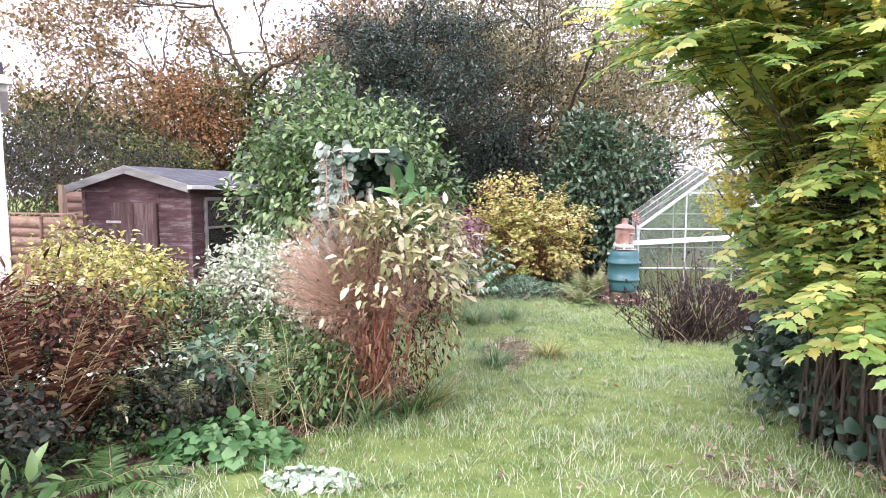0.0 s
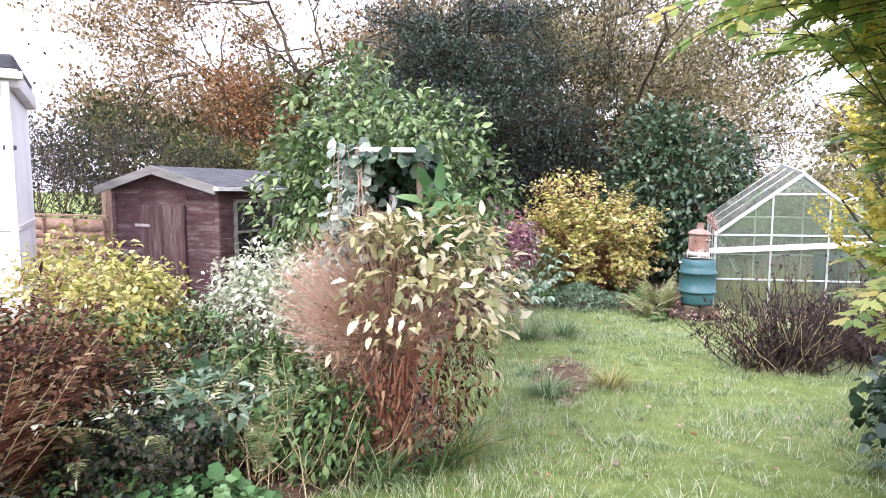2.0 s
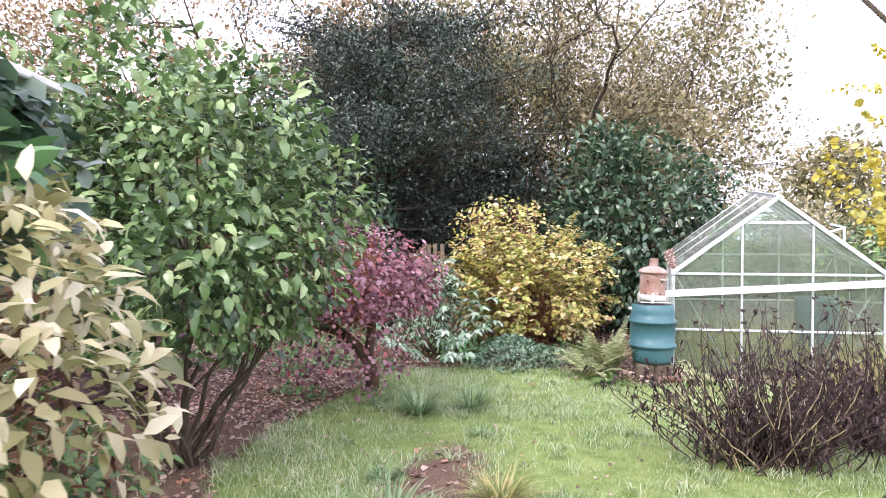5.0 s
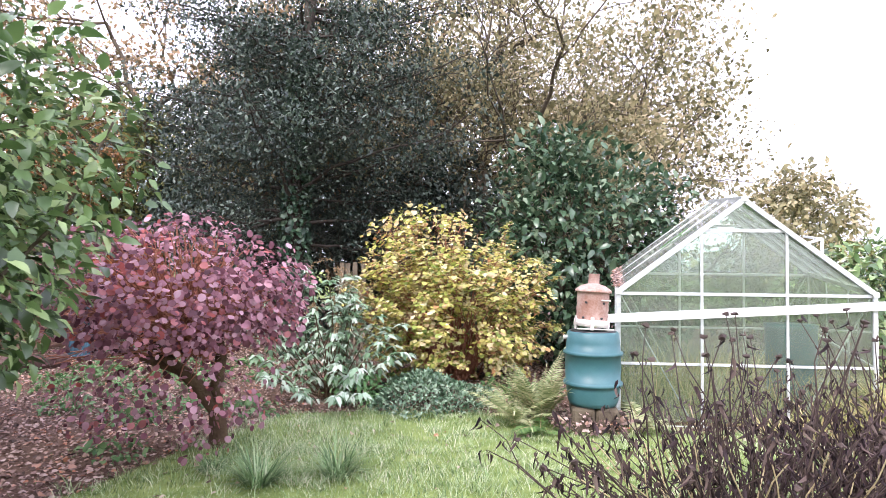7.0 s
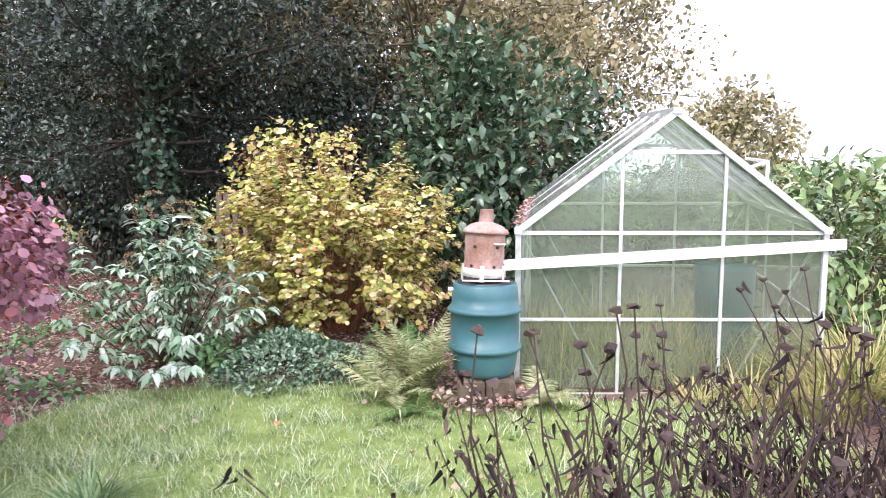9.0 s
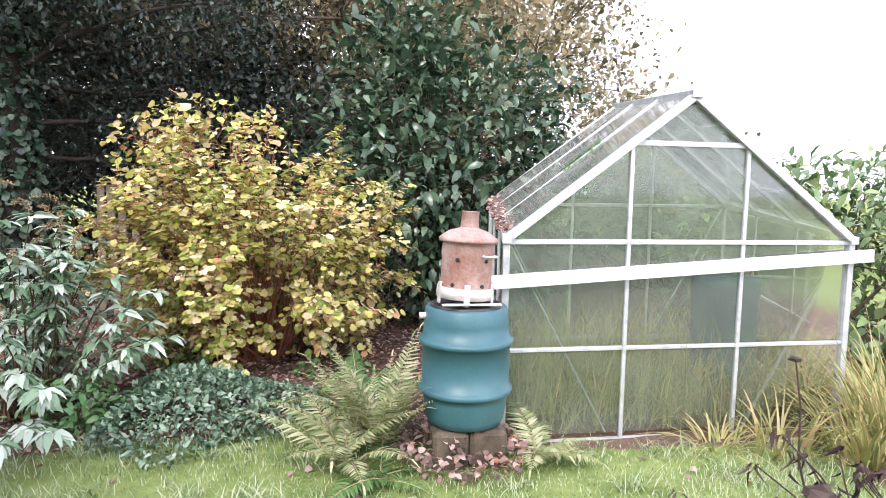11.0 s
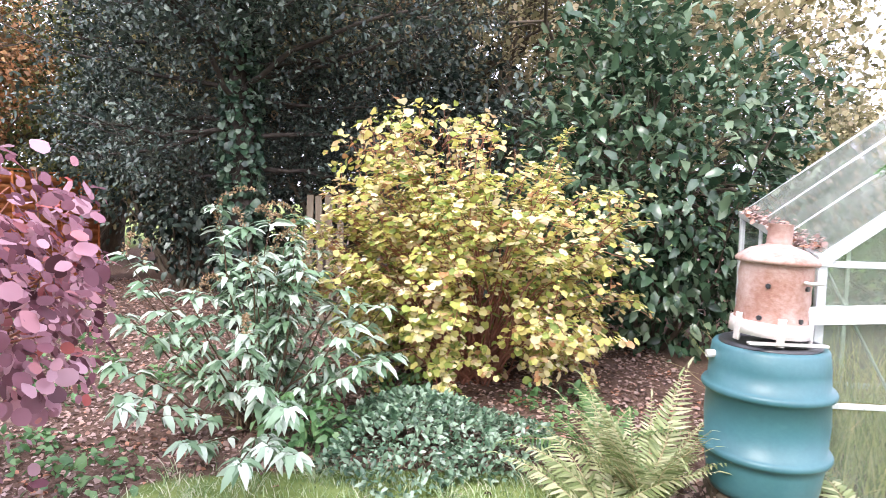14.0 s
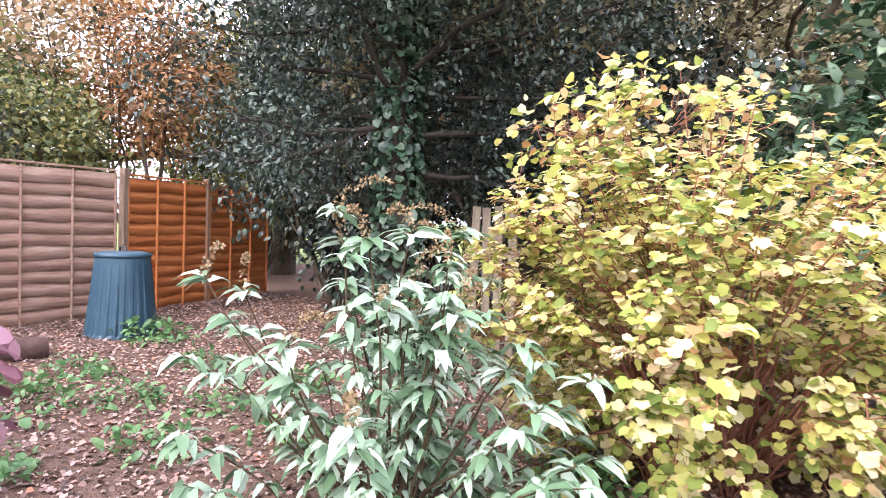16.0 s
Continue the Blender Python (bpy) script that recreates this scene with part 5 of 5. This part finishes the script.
# bare and straw stems amid the bed
e = thing("dry_plant", "tangle of straw-coloured dead stems in the bed", "dead plant", (-.55, 3.95, G(-.55, 3.95)))
t = Tubes()
for i in range(150):
    a = np.array([R.normal(0, .3), R.normal(0, .18), 0])
    t.add(wander(a, a + np.array([R.normal(0, .2), R.normal(0, .2), R.uniform(.25, .75)]), 6, .2), np.linspace(.004, .0015, 6), 4)
put("stemwork", t.mesh("stems"), M_STRAW, e)


def clump(name, label, x, y, n, ln, w, material, bend=(.6, 1.6), rad=.06, category="grass", up=1.3, group=""):
    e = thing(name, label, category, (x, y, G(x, y) - .005), group)
    a, q = R.uniform(0, 6.28, n), np.sqrt(R.random(n)) * rad
    C = np.stack([np.cos(a) * q, np.sin(a) * q, 0 * q], 1)
    D = unit(np.stack([np.cos(a) + R.normal(size=n) * .35, np.sin(a) + R.normal(size=n) * .35, up * R.uniform(.5, 1.8, n)], 1))
    V, F = arching(C, D, ln * R.uniform(.55, 1.15, n), w * R.uniform(.7, 1.3, n), R.uniform(*bend, n), 6)
    put("foliage", quads_to_mesh("blades", V, F), material, e)
    return e


clump("strap_leaves", "arching green strap leaves beside the dead shrub", -.18, 3.95, 60, .6, .02, M_GREEN, rad=.1, category="plant")
clump("strap_leaves", "arching green strap leaves at the shrub's foot", .38, 4.25, 70, .55, .016, M_GREEN, rad=.12, category="plant")
clump("strap_leaves", "dark green strap leaves at the shrub's foot", .05, 3.98, 60, .45, .016, M_TUFT, rad=.12, category="plant")
clump("strap_leaves", "brown and green strap leaves behind the shrub", .5, 4.5, 60, .5, .012, M_YGRASS, rad=.12, category="plant")
for x, y, n, ln in [(.7, 6.28, 170, .4), (.32, 8.75, 200, .42), (.8, 9.02, 190, .4), (1.3, 6.75, 170, .36), (.45, 7.0, 120, .16), (1.0, 8.2, 90, .14), (-.15, 9.0, 120, .18)]:
    clump("grass_tuft", "coarse grass tuft standing in the lawn", x, y, n, ln, .011, M_TUFT if x != 1.3 else M_YGRASS, rad=.09, group="grass tufts in the lawn")
for x, y, n, ln in [(5.7, 10.75, 240, .95), (5.35, 10.55, 120, .7), (6.1, 11.2, 200, 1.0), (4.9, 10.75, 60, .5), (5.95, 10.2, 160, .8)]:
    clump("strap_grass", "yellowing tall strap-leaved clump beside the greenhouse", x, y, n, ln, .018, M_YGRASS, rad=.2, category="plant", up=2.2, group="strap clumps by the greenhouse")
clump("strap_grass", "green arching strap-leaved clump at the bed edge", .12, 3.98, 46, .62, .014, M_TUFT, rad=.09, category="plant", up=1.7)
clump("strap_grass", "pale arching grass at the greenhouse foot", 4.55, 10.85, 60, .5, .012, M_YGRASS, bend=(1.2, 2.2), rad=.15, category="plant", up=.8)

# the whole bed lies a little further from the lawn's middle
for o in [q for q in bpy.data.objects if q.parent is None and q.name not in ("ground", "camera", "sun")]:
    p = o.matrix_world.translation
    if -3.0 < p.x < .75 and 1.9 < p.y < 5.0:
        o.matrix_world = Matrix.Translation((-.28, 0, 0)) @ o.matrix_world

# ---- withered dahlias ----
dx, dy = 3.2, 7.85
e = thing("dahlia_clump", "blackened frost-withered dahlias with dry seed heads", "dead plant", (dx, dy, G(dx, dy)))
t, LV, LD, heads = Tubes(), [], [], []
for i in range(165):
    b = np.array([R.normal(0, .22), R.normal(0, .12), 0])
    a = R.uniform(0, 6.28)
    lean = R.uniform(.2, .95)
    h = R.uniform(.5, 1.0) * (1.15 - .45 * lean)
    tall = R.random() < .14
    if tall:
        h, lean = R.uniform(1.0, 1.3), lean * .55
    q = b + np.array([math.cos(a) * lean * 1.15, math.sin(a) * lean * .7, h])
    p = wander(b, q, 8, .13)
    t.add(p, np.linspace(.0065, .0025, 8), 5)
    if tall or R.random() < .25:
        heads.append(q)
    for k in range(2, 8):
        for j in range(R.integers(1, 7) if not tall else R.integers(0, 2)):
            LV.append(p[k] + R.normal(size=3) * .02)
            LD.append(unit(np.array([R.normal() * .45, R.normal() * .45, -1.0])))
put("stemwork", t.mesh("stems"), M_STEM_DARK, e)
LV, LD = np.array(LV), np.array(LD)
L = R.uniform(.03, .085, len(LV))
V, F = leaves(LV, LD, unit(R.normal(size=LV.shape)), L, L * .3, .8, .4, "long")
put("withered_foliage", quads_to_mesh("withered_leaves", V, F), M_DEADLEAF, e)
for q in heads:
    hb = bmesh.new()
    bmesh.ops.create_icosphere(hb, subdivisions=1, radius=.02, matrix=Matrix.Translation(Vector(q)) @ Matrix.Diagonal((1, 1, .6, 1)))
    for v in hb.verts:
        v.co += Vector(R.normal(size=3)) * .004
    part("seed_head", hb, M_STEM_DARK, e)
t = Tubes()
for i in range(40):
    b = np.array([R.normal(0, .2), R.normal(0, .12), 0])
    t.add(wander(b, b + np.array([R.normal(0, .3), R.normal(0, .2), R.uniform(.3, .75)]), 7, .12), np.linspace(.006, .003, 7), 5)
put("straw_stemwork", t.mesh("straw_stems"), M_STRAW, e)
dx, dy = 4.35, 8.4
e2 = copy_thing(e, pose(dx, dy, G(dx, dy), 0, 0, 140))
e2["label"] = "blackened dahlias with bare stems nearer the greenhouse"

# ---- mahonia beside the lawn ----
mx_, my_ = 3.05, 3.95
mz = G(mx_, my_)
e = thing("mahonia", "tall mahonia with spiny fronds and yellow flower spikes", "shrub", (mx_, my_, mz))
t, Cs, Ds, Ns, Ls, fl = Tubes(), [], [], [], [], []
ends = []
while len(ends) < 150:
    k = R.random()
    if k < .36:
        q = np.array([R.uniform(-.9, -.1), R.uniform(-1.6, .6), R.uniform(1.1, 2.35)])
    elif k < .82:
        d = rand_dirs(1, .2)[0]
        q = np.array([.05, -.1, 1.5]) + d * np.array([.85, 1.3, 1.3]) * R.uniform(.6, 1.0)
    else:
        q = np.array([-.35 - 1.3 * R.random() ** 1.2, R.uniform(-1.6, -.3), R.uniform(2.2, 2.75)])
    wx, wy, wz = q + np.array([mx_, my_, mz])
    if (wz < 2.6 and wx < 2.15) or q[2] < 1.0:
        continue
    ends.append(q)
for q in ends:
    f = np.array([R.normal() * .1, R.normal() * .2, -.05])
    mid = np.array([q[0] * .25 + R.normal() * .05, q[1] * .4, max(.4, q[2] * .6)])
    p = np.concatenate([wander(f, mid, 6, .1), wander(mid, q, 6, .12)[1:]])
    t.add(p, np.linspace(.012, .006, 11) * (.45 if q[0] < -.8 else 1), 5)
    ax = unit(p[-1] - p[-2])
    for j in range(10):
        a = R.uniform(0, 6.28)
        d = unit(np.array([math.cos(a), math.sin(a), R.uniform(-.1, .75)]) + ax * .25)
        C, D, N, L, pts = frond_arrays(q - ax * R.uniform(0, .25), d, R.uniform(.36, .54), 9, .098, .03, R.uniform(.5, 1.1), False, ang=1.1)
        wp = pts + np.array([mx_, my_, mz])
        room = np.interp(wp[:, 1], [3.5, 4.0, 4.5, 5.2], [1.95, 2.2, 2.75, 3.0])
        room = np.where((wp[:, 2] > 2.45) & (wp[:, 1] < 3.8), 1.0, room)
        if np.any(wp[:, 0] < room):
            continue
        Cs.append(C); Ds.append(D); Ns.append(N); Ls.append(L * R.uniform(.75, 1.1))
        t.add(pts, np.full(len(pts), .0022), 3)
    if q[2] > 1.4 and R.random() < .62:
        for j in range(R.integers(4, 8)):
            d = unit(ax * .6 + R.normal(size=3) * .45 + np.array([0, 0, .55]))
            fl.append((q, q + d * R.uniform(.2, .36)))
put("stemwork", t.mesh("stems"), M_BARK, e)
C, D, N, L = (np.concatenate(q) for q in (Cs, Ds, Ns, Ls))
V, F = blades(C, D, N, L, L * .46, "spiny", .12)
put("foliage", quads_to_mesh("fronds", V, F), M_MAHONIA, e)
P, O = [], []
for a, b in fl:
    for k in range(70):
        u = k / 69
        o = unit(R.normal(size=3))
        P.append(a + (b - a) * u + o * .012 * (1.1 - u))
        O.append(o)
leaf_cloud("blossom", np.array(P), np.array(O), .014, .8, M_FLOWER, e, "yellow and lime flower spikes", 0, 1, "round")
shrub("ivy_undergrowth", "dark ivy and undergrowth beneath the mahonia", (3.2, 4.3), (3.35, 4.3, .7), (.75, 1.5, .7), 3600, .065, .8, M_IVY, stems=14, stem_r=.01, gaps=.33, shell=.3, hang=.5, seed=95, shape="round")
shrub("ivy_undergrowth", "green ivy undergrowth at the lawn's side", (3.6, 5.9), (3.8, 5.9, .45), (.6, .9, .5), 1500, .065, .8, M_IVY, stems=14, stem_r=.01, gaps=.36, shell=.3, hang=.5, seed=96, shape="round")
shrub("ivy_undergrowth", "green ivy at the lawn's side", (3.15, 1.4), (3.35, 1.4, .8), (.65, 1.0, .45), 1500, .065, .8, M_IVY, stems=14, stem_r=.01, gaps=.36, shell=.3, hang=.5, seed=97, shape="round")

# ---- trees ----
# holly with a trunk clad in ivy
hx, hy = -1.65, 14.7
e = thing("holly_tree", "dark evergreen tree with ivy-clad trunk and low sweeping boughs", "tree", (hx, hy, G(hx, hy)))
t = Tubes()
tr = wander((0, 0, -.1), (.1, .2, 6.5), 9, .05)
t.add(tr, np.linspace(.2, .1, 9), 10)
put("trunk", t.mesh("trunk"), M_BARK_SHADED, e)
n = 2800
zz = R.uniform(.1, 5.6, n)
a = R.uniform(0, 6.28, n)
P = np.stack([np.interp(zz, tr[:, 2], tr[:, 0]) + .23 * np.cos(a), np.interp(zz, tr[:, 2], tr[:, 1]) + .23 * np.sin(a), zz], 1)
leaf_cloud("trunk_ivy", P, np.stack([np.cos(a), np.sin(a), 0 * a], 1), .075, .85, M_IVY, e, "ivy on the trunk", .8, .5, "round")
t, tips = Tubes(), []
for i in range(64):
    z0 = R.uniform(1.9, 6.2)
    a = R.uniform(0, 6.28)
    ln = R.uniform(1.6, 3.3) * (1.1 - .06 * z0)
    d = np.array([math.cos(a) * 1.15, math.sin(a) * .9, R.uniform(-.12, .4)])
    b = np.array([np.interp(z0, tr[:, 2], tr[:, 0]), np.interp(z0, tr[:, 2], tr[:, 1]), z0])
    p = wander(b, b + d * ln, 9, .15, -.03)
    t.add(p, np.linspace(.035, .008, 9), 6)
    for k in range(3, 9):
        for j in range(3):
            q = p[k] + R.normal(size=3) * np.array([.35, .35, .2])
            t.add(wander(p[k], q, 4, .2), np.linspace(.007, .002, 4), 4)
            tips.append(q)
put("branchwork", t.mesh("limbs"), M_BARK_SHADED, e)
T = np.repeat(np.array(tips), 52, 0)
P = T + R.normal(size=T.shape) * np.array([.16, .16, .1])
P = P[P[:, 2] > 1.35]
leaf_cloud("crown", P, unit(R.normal(size=P.shape) + [0, 0, .3]), .062, .48, M_YEW_SHADED, e, "", .1, .7)
tree("oak_tree", "large spreading autumn oak with rust leaves behind the shed", (-8.9, 22.0), 13.5, .3, M_OAK, 12, .12, .62, 5, 3, spread=.75, lift=.04, clump=.3, trunk=.3, cut=lambda P: P[:, 1] > 15.5,
     dirs=[(-1, -.2, .35), (-.8, -.5, .5), (.6, -.4, .4), (1, 0, .3), (-.5, -.3, .6), (.9, -.3, .15)])
REACH[0] = 5.8
tree("oak_tree", "autumn oak with olive-brown leaves behind the laurel", (1.4, 19.5), 12, .3, M_OLIVE, 27, .09, .6, 5, 3, spread=.66, lift=.03, clump=.34, trunk=.26, cut=lambda P: ((P[:, 0] < 5.4 + .8 * R.normal(size=len(P))) | (R.random(len(P)) < .35)) & (P[:, 1] > 15),
     dirs=[(1, -.1, .3), (.8, -.4, .5), (-.7, -.5, .4), (.3, -.6, .5), (1, .2, .1)])
REACH[0] = 1e9
tree("oak_tree", "thin tree with sparse olive-brown leaves behind the greenhouse", (4.7, 16.0), 4.6, .08, M_OLIVE, 2, .085, .6, 5, 3, spread=.7, lift=.04, clump=.24, trunk=.34, dirs=[(1, 0, .4), (.9, -.3, .7), (1, .1, .15)])
tree("oak_tree", "tall dark tree at the wood's edge", (-2.0, 21.5), 12, .3, M_OLIVE, 17, .09, .6, 5, 3, spread=.6, lift=.06, clump=.4, trunk=.3, cut=lambda P: P[:, 1] > 16.5)


def wood_edge(label, x, y, rx, ry, rz, cz, material, n, size, seed, gaps=.4, stems=10):
    return shrub("wood_edge_tree", label, (x, y), (x, y, cz), (rx, ry, rz), n, size, .6, material, stems=stems, stem_r=.06, gaps=gaps, shell=.5, hang=.3, seed=seed, scale=1.1, twigs=40, category="tree")


wood_edge("pale yellow-green tree close behind the fence", -8.6, 15.2, 1.8, 1.5, 1.5, 2.3, M_HEDGE, 6500, .09, 117, .42)
wood_edge("yellow-green hedgerow tree beyond the fence", -12.5, 17.5, 3.0, 2.0, 2.7, 3.1, M_HEDGE, 8000, .14, 102, .4)
wood_edge("rust-orange beech behind the shed", -9.6, 18.4, 2.3, 1.7, 2.1, 4.4, M_RUST, 6000, .1, 103, .42)
wood_edge("tall olive-brown tree in the middle of the wood", .6, 20.6, 3.2, 1.6, 3.4, 6.0, M_OLIVE, 7500, .1, 118, .38)
wood_edge("grey-green tree above the fence", -8.8, 21.0, 3.2, 2.0, 3.0, 4.0, M_HEDGE, 7500, .14, 104, .4)
# the near-black leaves here and below have the wood's shade in their colour
wood_edge("shady understorey at the wood's edge", -3.5, 19.0, 2.6, 1.5, 2.0, 1.8, M_YEW_SHADED, 5200, .12, 105, .36)
wood_edge("shady understorey behind the currant shrub", .8, 17.2, 2.4, 1.2, 2.2, 1.9, M_YEW_SHADED, 5600, .11, 106, .36)
wood_edge("dark evergreen in the wood", -1.2, 18.2, 2.8, 1.3, 2.8, 3.6, M_YEW_SHADED, 6500, .11, 107, .36)
wood_edge("brown-green tree in the wood", 3.4, 18.3, 2.4, 1.4, 2.6, 3.2, M_OLIVE, 6000, .12, 108, .4)
wood_edge("tall dark evergreen thicket beside the holly", -4.2, 17.6, 2.5, 1.4, 3.3, 3.2, M_YEW_SHADED, 9000, .11, 116, .3)
wood_edge("green understorey in the wood", -6.2, 21.5, 2.6, 1.5, 2.2, 2.2, M_OLIVE, 4800, .13, 109, .38)
wood_edge("deep dark thicket of the wood", 0.0, 25.0, 8, 2.0, 4.2, 3.6, M_YEW_SHADED, 16000, .2, 110, .3, 24)
wood_edge("olive thicket of the far wood", -13.0, 27.0, 8, 2.0, 4.2, 4.0, M_HEDGE, 11000, .2, 111, .32, 24)
wood_edge("hedgerow beyond the greenhouse", 10.5, 19.5, 3.6, 1.6, 1.1, .7, M_HEDGE, 5200, .13, 112, .36)
wood_edge("distant rounded grey-brown tree", 27, 62, 6, 5, 5, 6.5, M_OLIVE, 5000, .45, 113, .4, 10)
wood_edge("distant hedgerow across the fields", 22, 48, 16, 3, 2.2, 1.6, M_HEDGE, 6000, .4, 114, .32, 10)

# bare purple-grey shrubs by the neighbour's fence
for k, (x, y) in enumerate([(-9.8, 11.2), (-11.5, 12.8), (-8.6, 12.4)]):
    e = thing("bare_shrub", "leafless grey-purple shrub beyond the fence", "shrub", (x, y, G(x, y)), "bare shrubs")
    t, tips = Tubes(), []
    for i in range(9):
        grow(t, tips, np.array([R.normal() * .2, R.normal() * .2, 0]), unit(np.array([R.normal() * .45, R.normal() * .45, 1])), 1.5, .03, 4, .55, .1, 3, 5)
    put("twigwork", t.mesh("twigs"), M_BARK, e)
    T = np.repeat(np.array(tips), 2, 0)
    P = T + R.normal(size=T.shape) * .2
    leaf_cloud("crown", P, unit(R.normal(size=P.shape)), .06, .5, M_DARKLEAF, e, "")

# ---- grass, litter ----
n = 190000
X, Y = R.uniform(-1.6, 5.4, n), R.uniform(-.5, 11.6, n) ** 1.0
dens = 1 - bare_at(X, Y) + 1.25 * (value_noise(np.stack([X, Y, 0 * X], 1), 4.0, 8) - .55)
k = R.random(n) < np.clip(dens * 1.15 - .1, .03, 1)
X, Y = X[k], Y[k]
n = len(X)
long_ = value_noise(np.stack([X, Y, 0 * X], 1), 2.6, 9)
h = (.022 + .085 * np.clip(long_ - .35, 0, 1)) * R.uniform(.5, 1.6, n)
C = np.stack([X, Y, hgt(X, Y) - .004], 1)
a = R.uniform(0, 6.28, n)
D = unit(np.stack([np.cos(a) * .55, np.sin(a) * .55, np.ones(n)], 1))
V, F = arching(C, D, h * 1.3, R.uniform(.003, .0062, n), R.uniform(.3, 1.4, n), 3)
tagged(put("lawn_grass", quads_to_mesh("lawn_grass", V, F), M_GRASS), "short uneven lawn grass blades", "grass", kind="stuff")


m = 900
cx, cy = R.uniform(-1.4, 5.0, m), R.uniform(.3, 11.4, m)
k = bare_at(cx, cy) < .75
cx, cy = cx[k], cy[k]
per = 26
X = np.repeat(cx, per) + R.normal(size=len(cx) * per) * .045
Y = np.repeat(cy, per) + R.normal(size=len(cx) * per) * .045
n = len(X)
hh = np.repeat(R.uniform(.05, .13, len(cx)), per) * R.uniform(.6, 1.3, n)
a = R.uniform(0, 6.28, n)
D = unit(np.stack([np.cos(a) * .7, np.sin(a) * .7, np.ones(n)], 1))
V, F = arching(np.stack([X, Y, hgt(X, Y) - .004], 1), D, hh * 1.3, R.uniform(.004, .008, n), R.uniform(.5, 1.8, n), 4)
tagged(put("lawn_clumps", quads_to_mesh("lawn_clumps", V, F), M_GRASS), "longer clumps of grass across the lawn", "grass", kind="stuff")


def litter(name, label, n, x0, x1, y0, y1, need, size=.055):
    X, Y = R.uniform(x0, x1, n), R.uniform(y0, y1, n)
    k = need(X, Y)
    X, Y = X[k], Y[k]
    P = np.stack([X, Y, hgt(X, Y) + R.uniform(.004, .022, len(X))], 1)
    a = R.uniform(0, 6.28, len(X))
    D = unit(np.stack([np.cos(a), np.sin(a), .12 * R.normal(size=len(X))], 1))
    N = unit(np.array([0, 0, 1.0]) + .3 * R.normal(size=P.shape))
    L = size * R.uniform(.6, 1.5, len(X))
    V, F = leaves(P, D, N, L, L * R.uniform(.45, .85, len(X)), R.uniform(.1, .5), .15, "round")
    tagged(put(name, quads_to_mesh(name, V, F), M_LITTER), label, "fallen leaves", kind="stuff")


litter("leaf_litter", "brown and pink fallen leaves on bare soil", 62000, -7, 3.2, 8.0, 18.5, lambda x, y: (bare_at(x, y) > .4) & (R.random(len(x)) < .95), .034)
litter("leaf_litter", "scattered fallen leaves on the lawn", 700, -1, 5, 1, 11.3, lambda x, y: bare_at(x, y) < .6, .035)
litter("leaf_litter", "fallen leaves under the bed plants", 3000, -3, 1, 2, 9.5, lambda x, y: bare_at(x, y) > .3, .045)
litter("leaf_litter", "fallen leaves below the mahonia", 2500, 2.0, 5, .5, 7.5, lambda x, y: bare_at(x, y) > .25, .04)
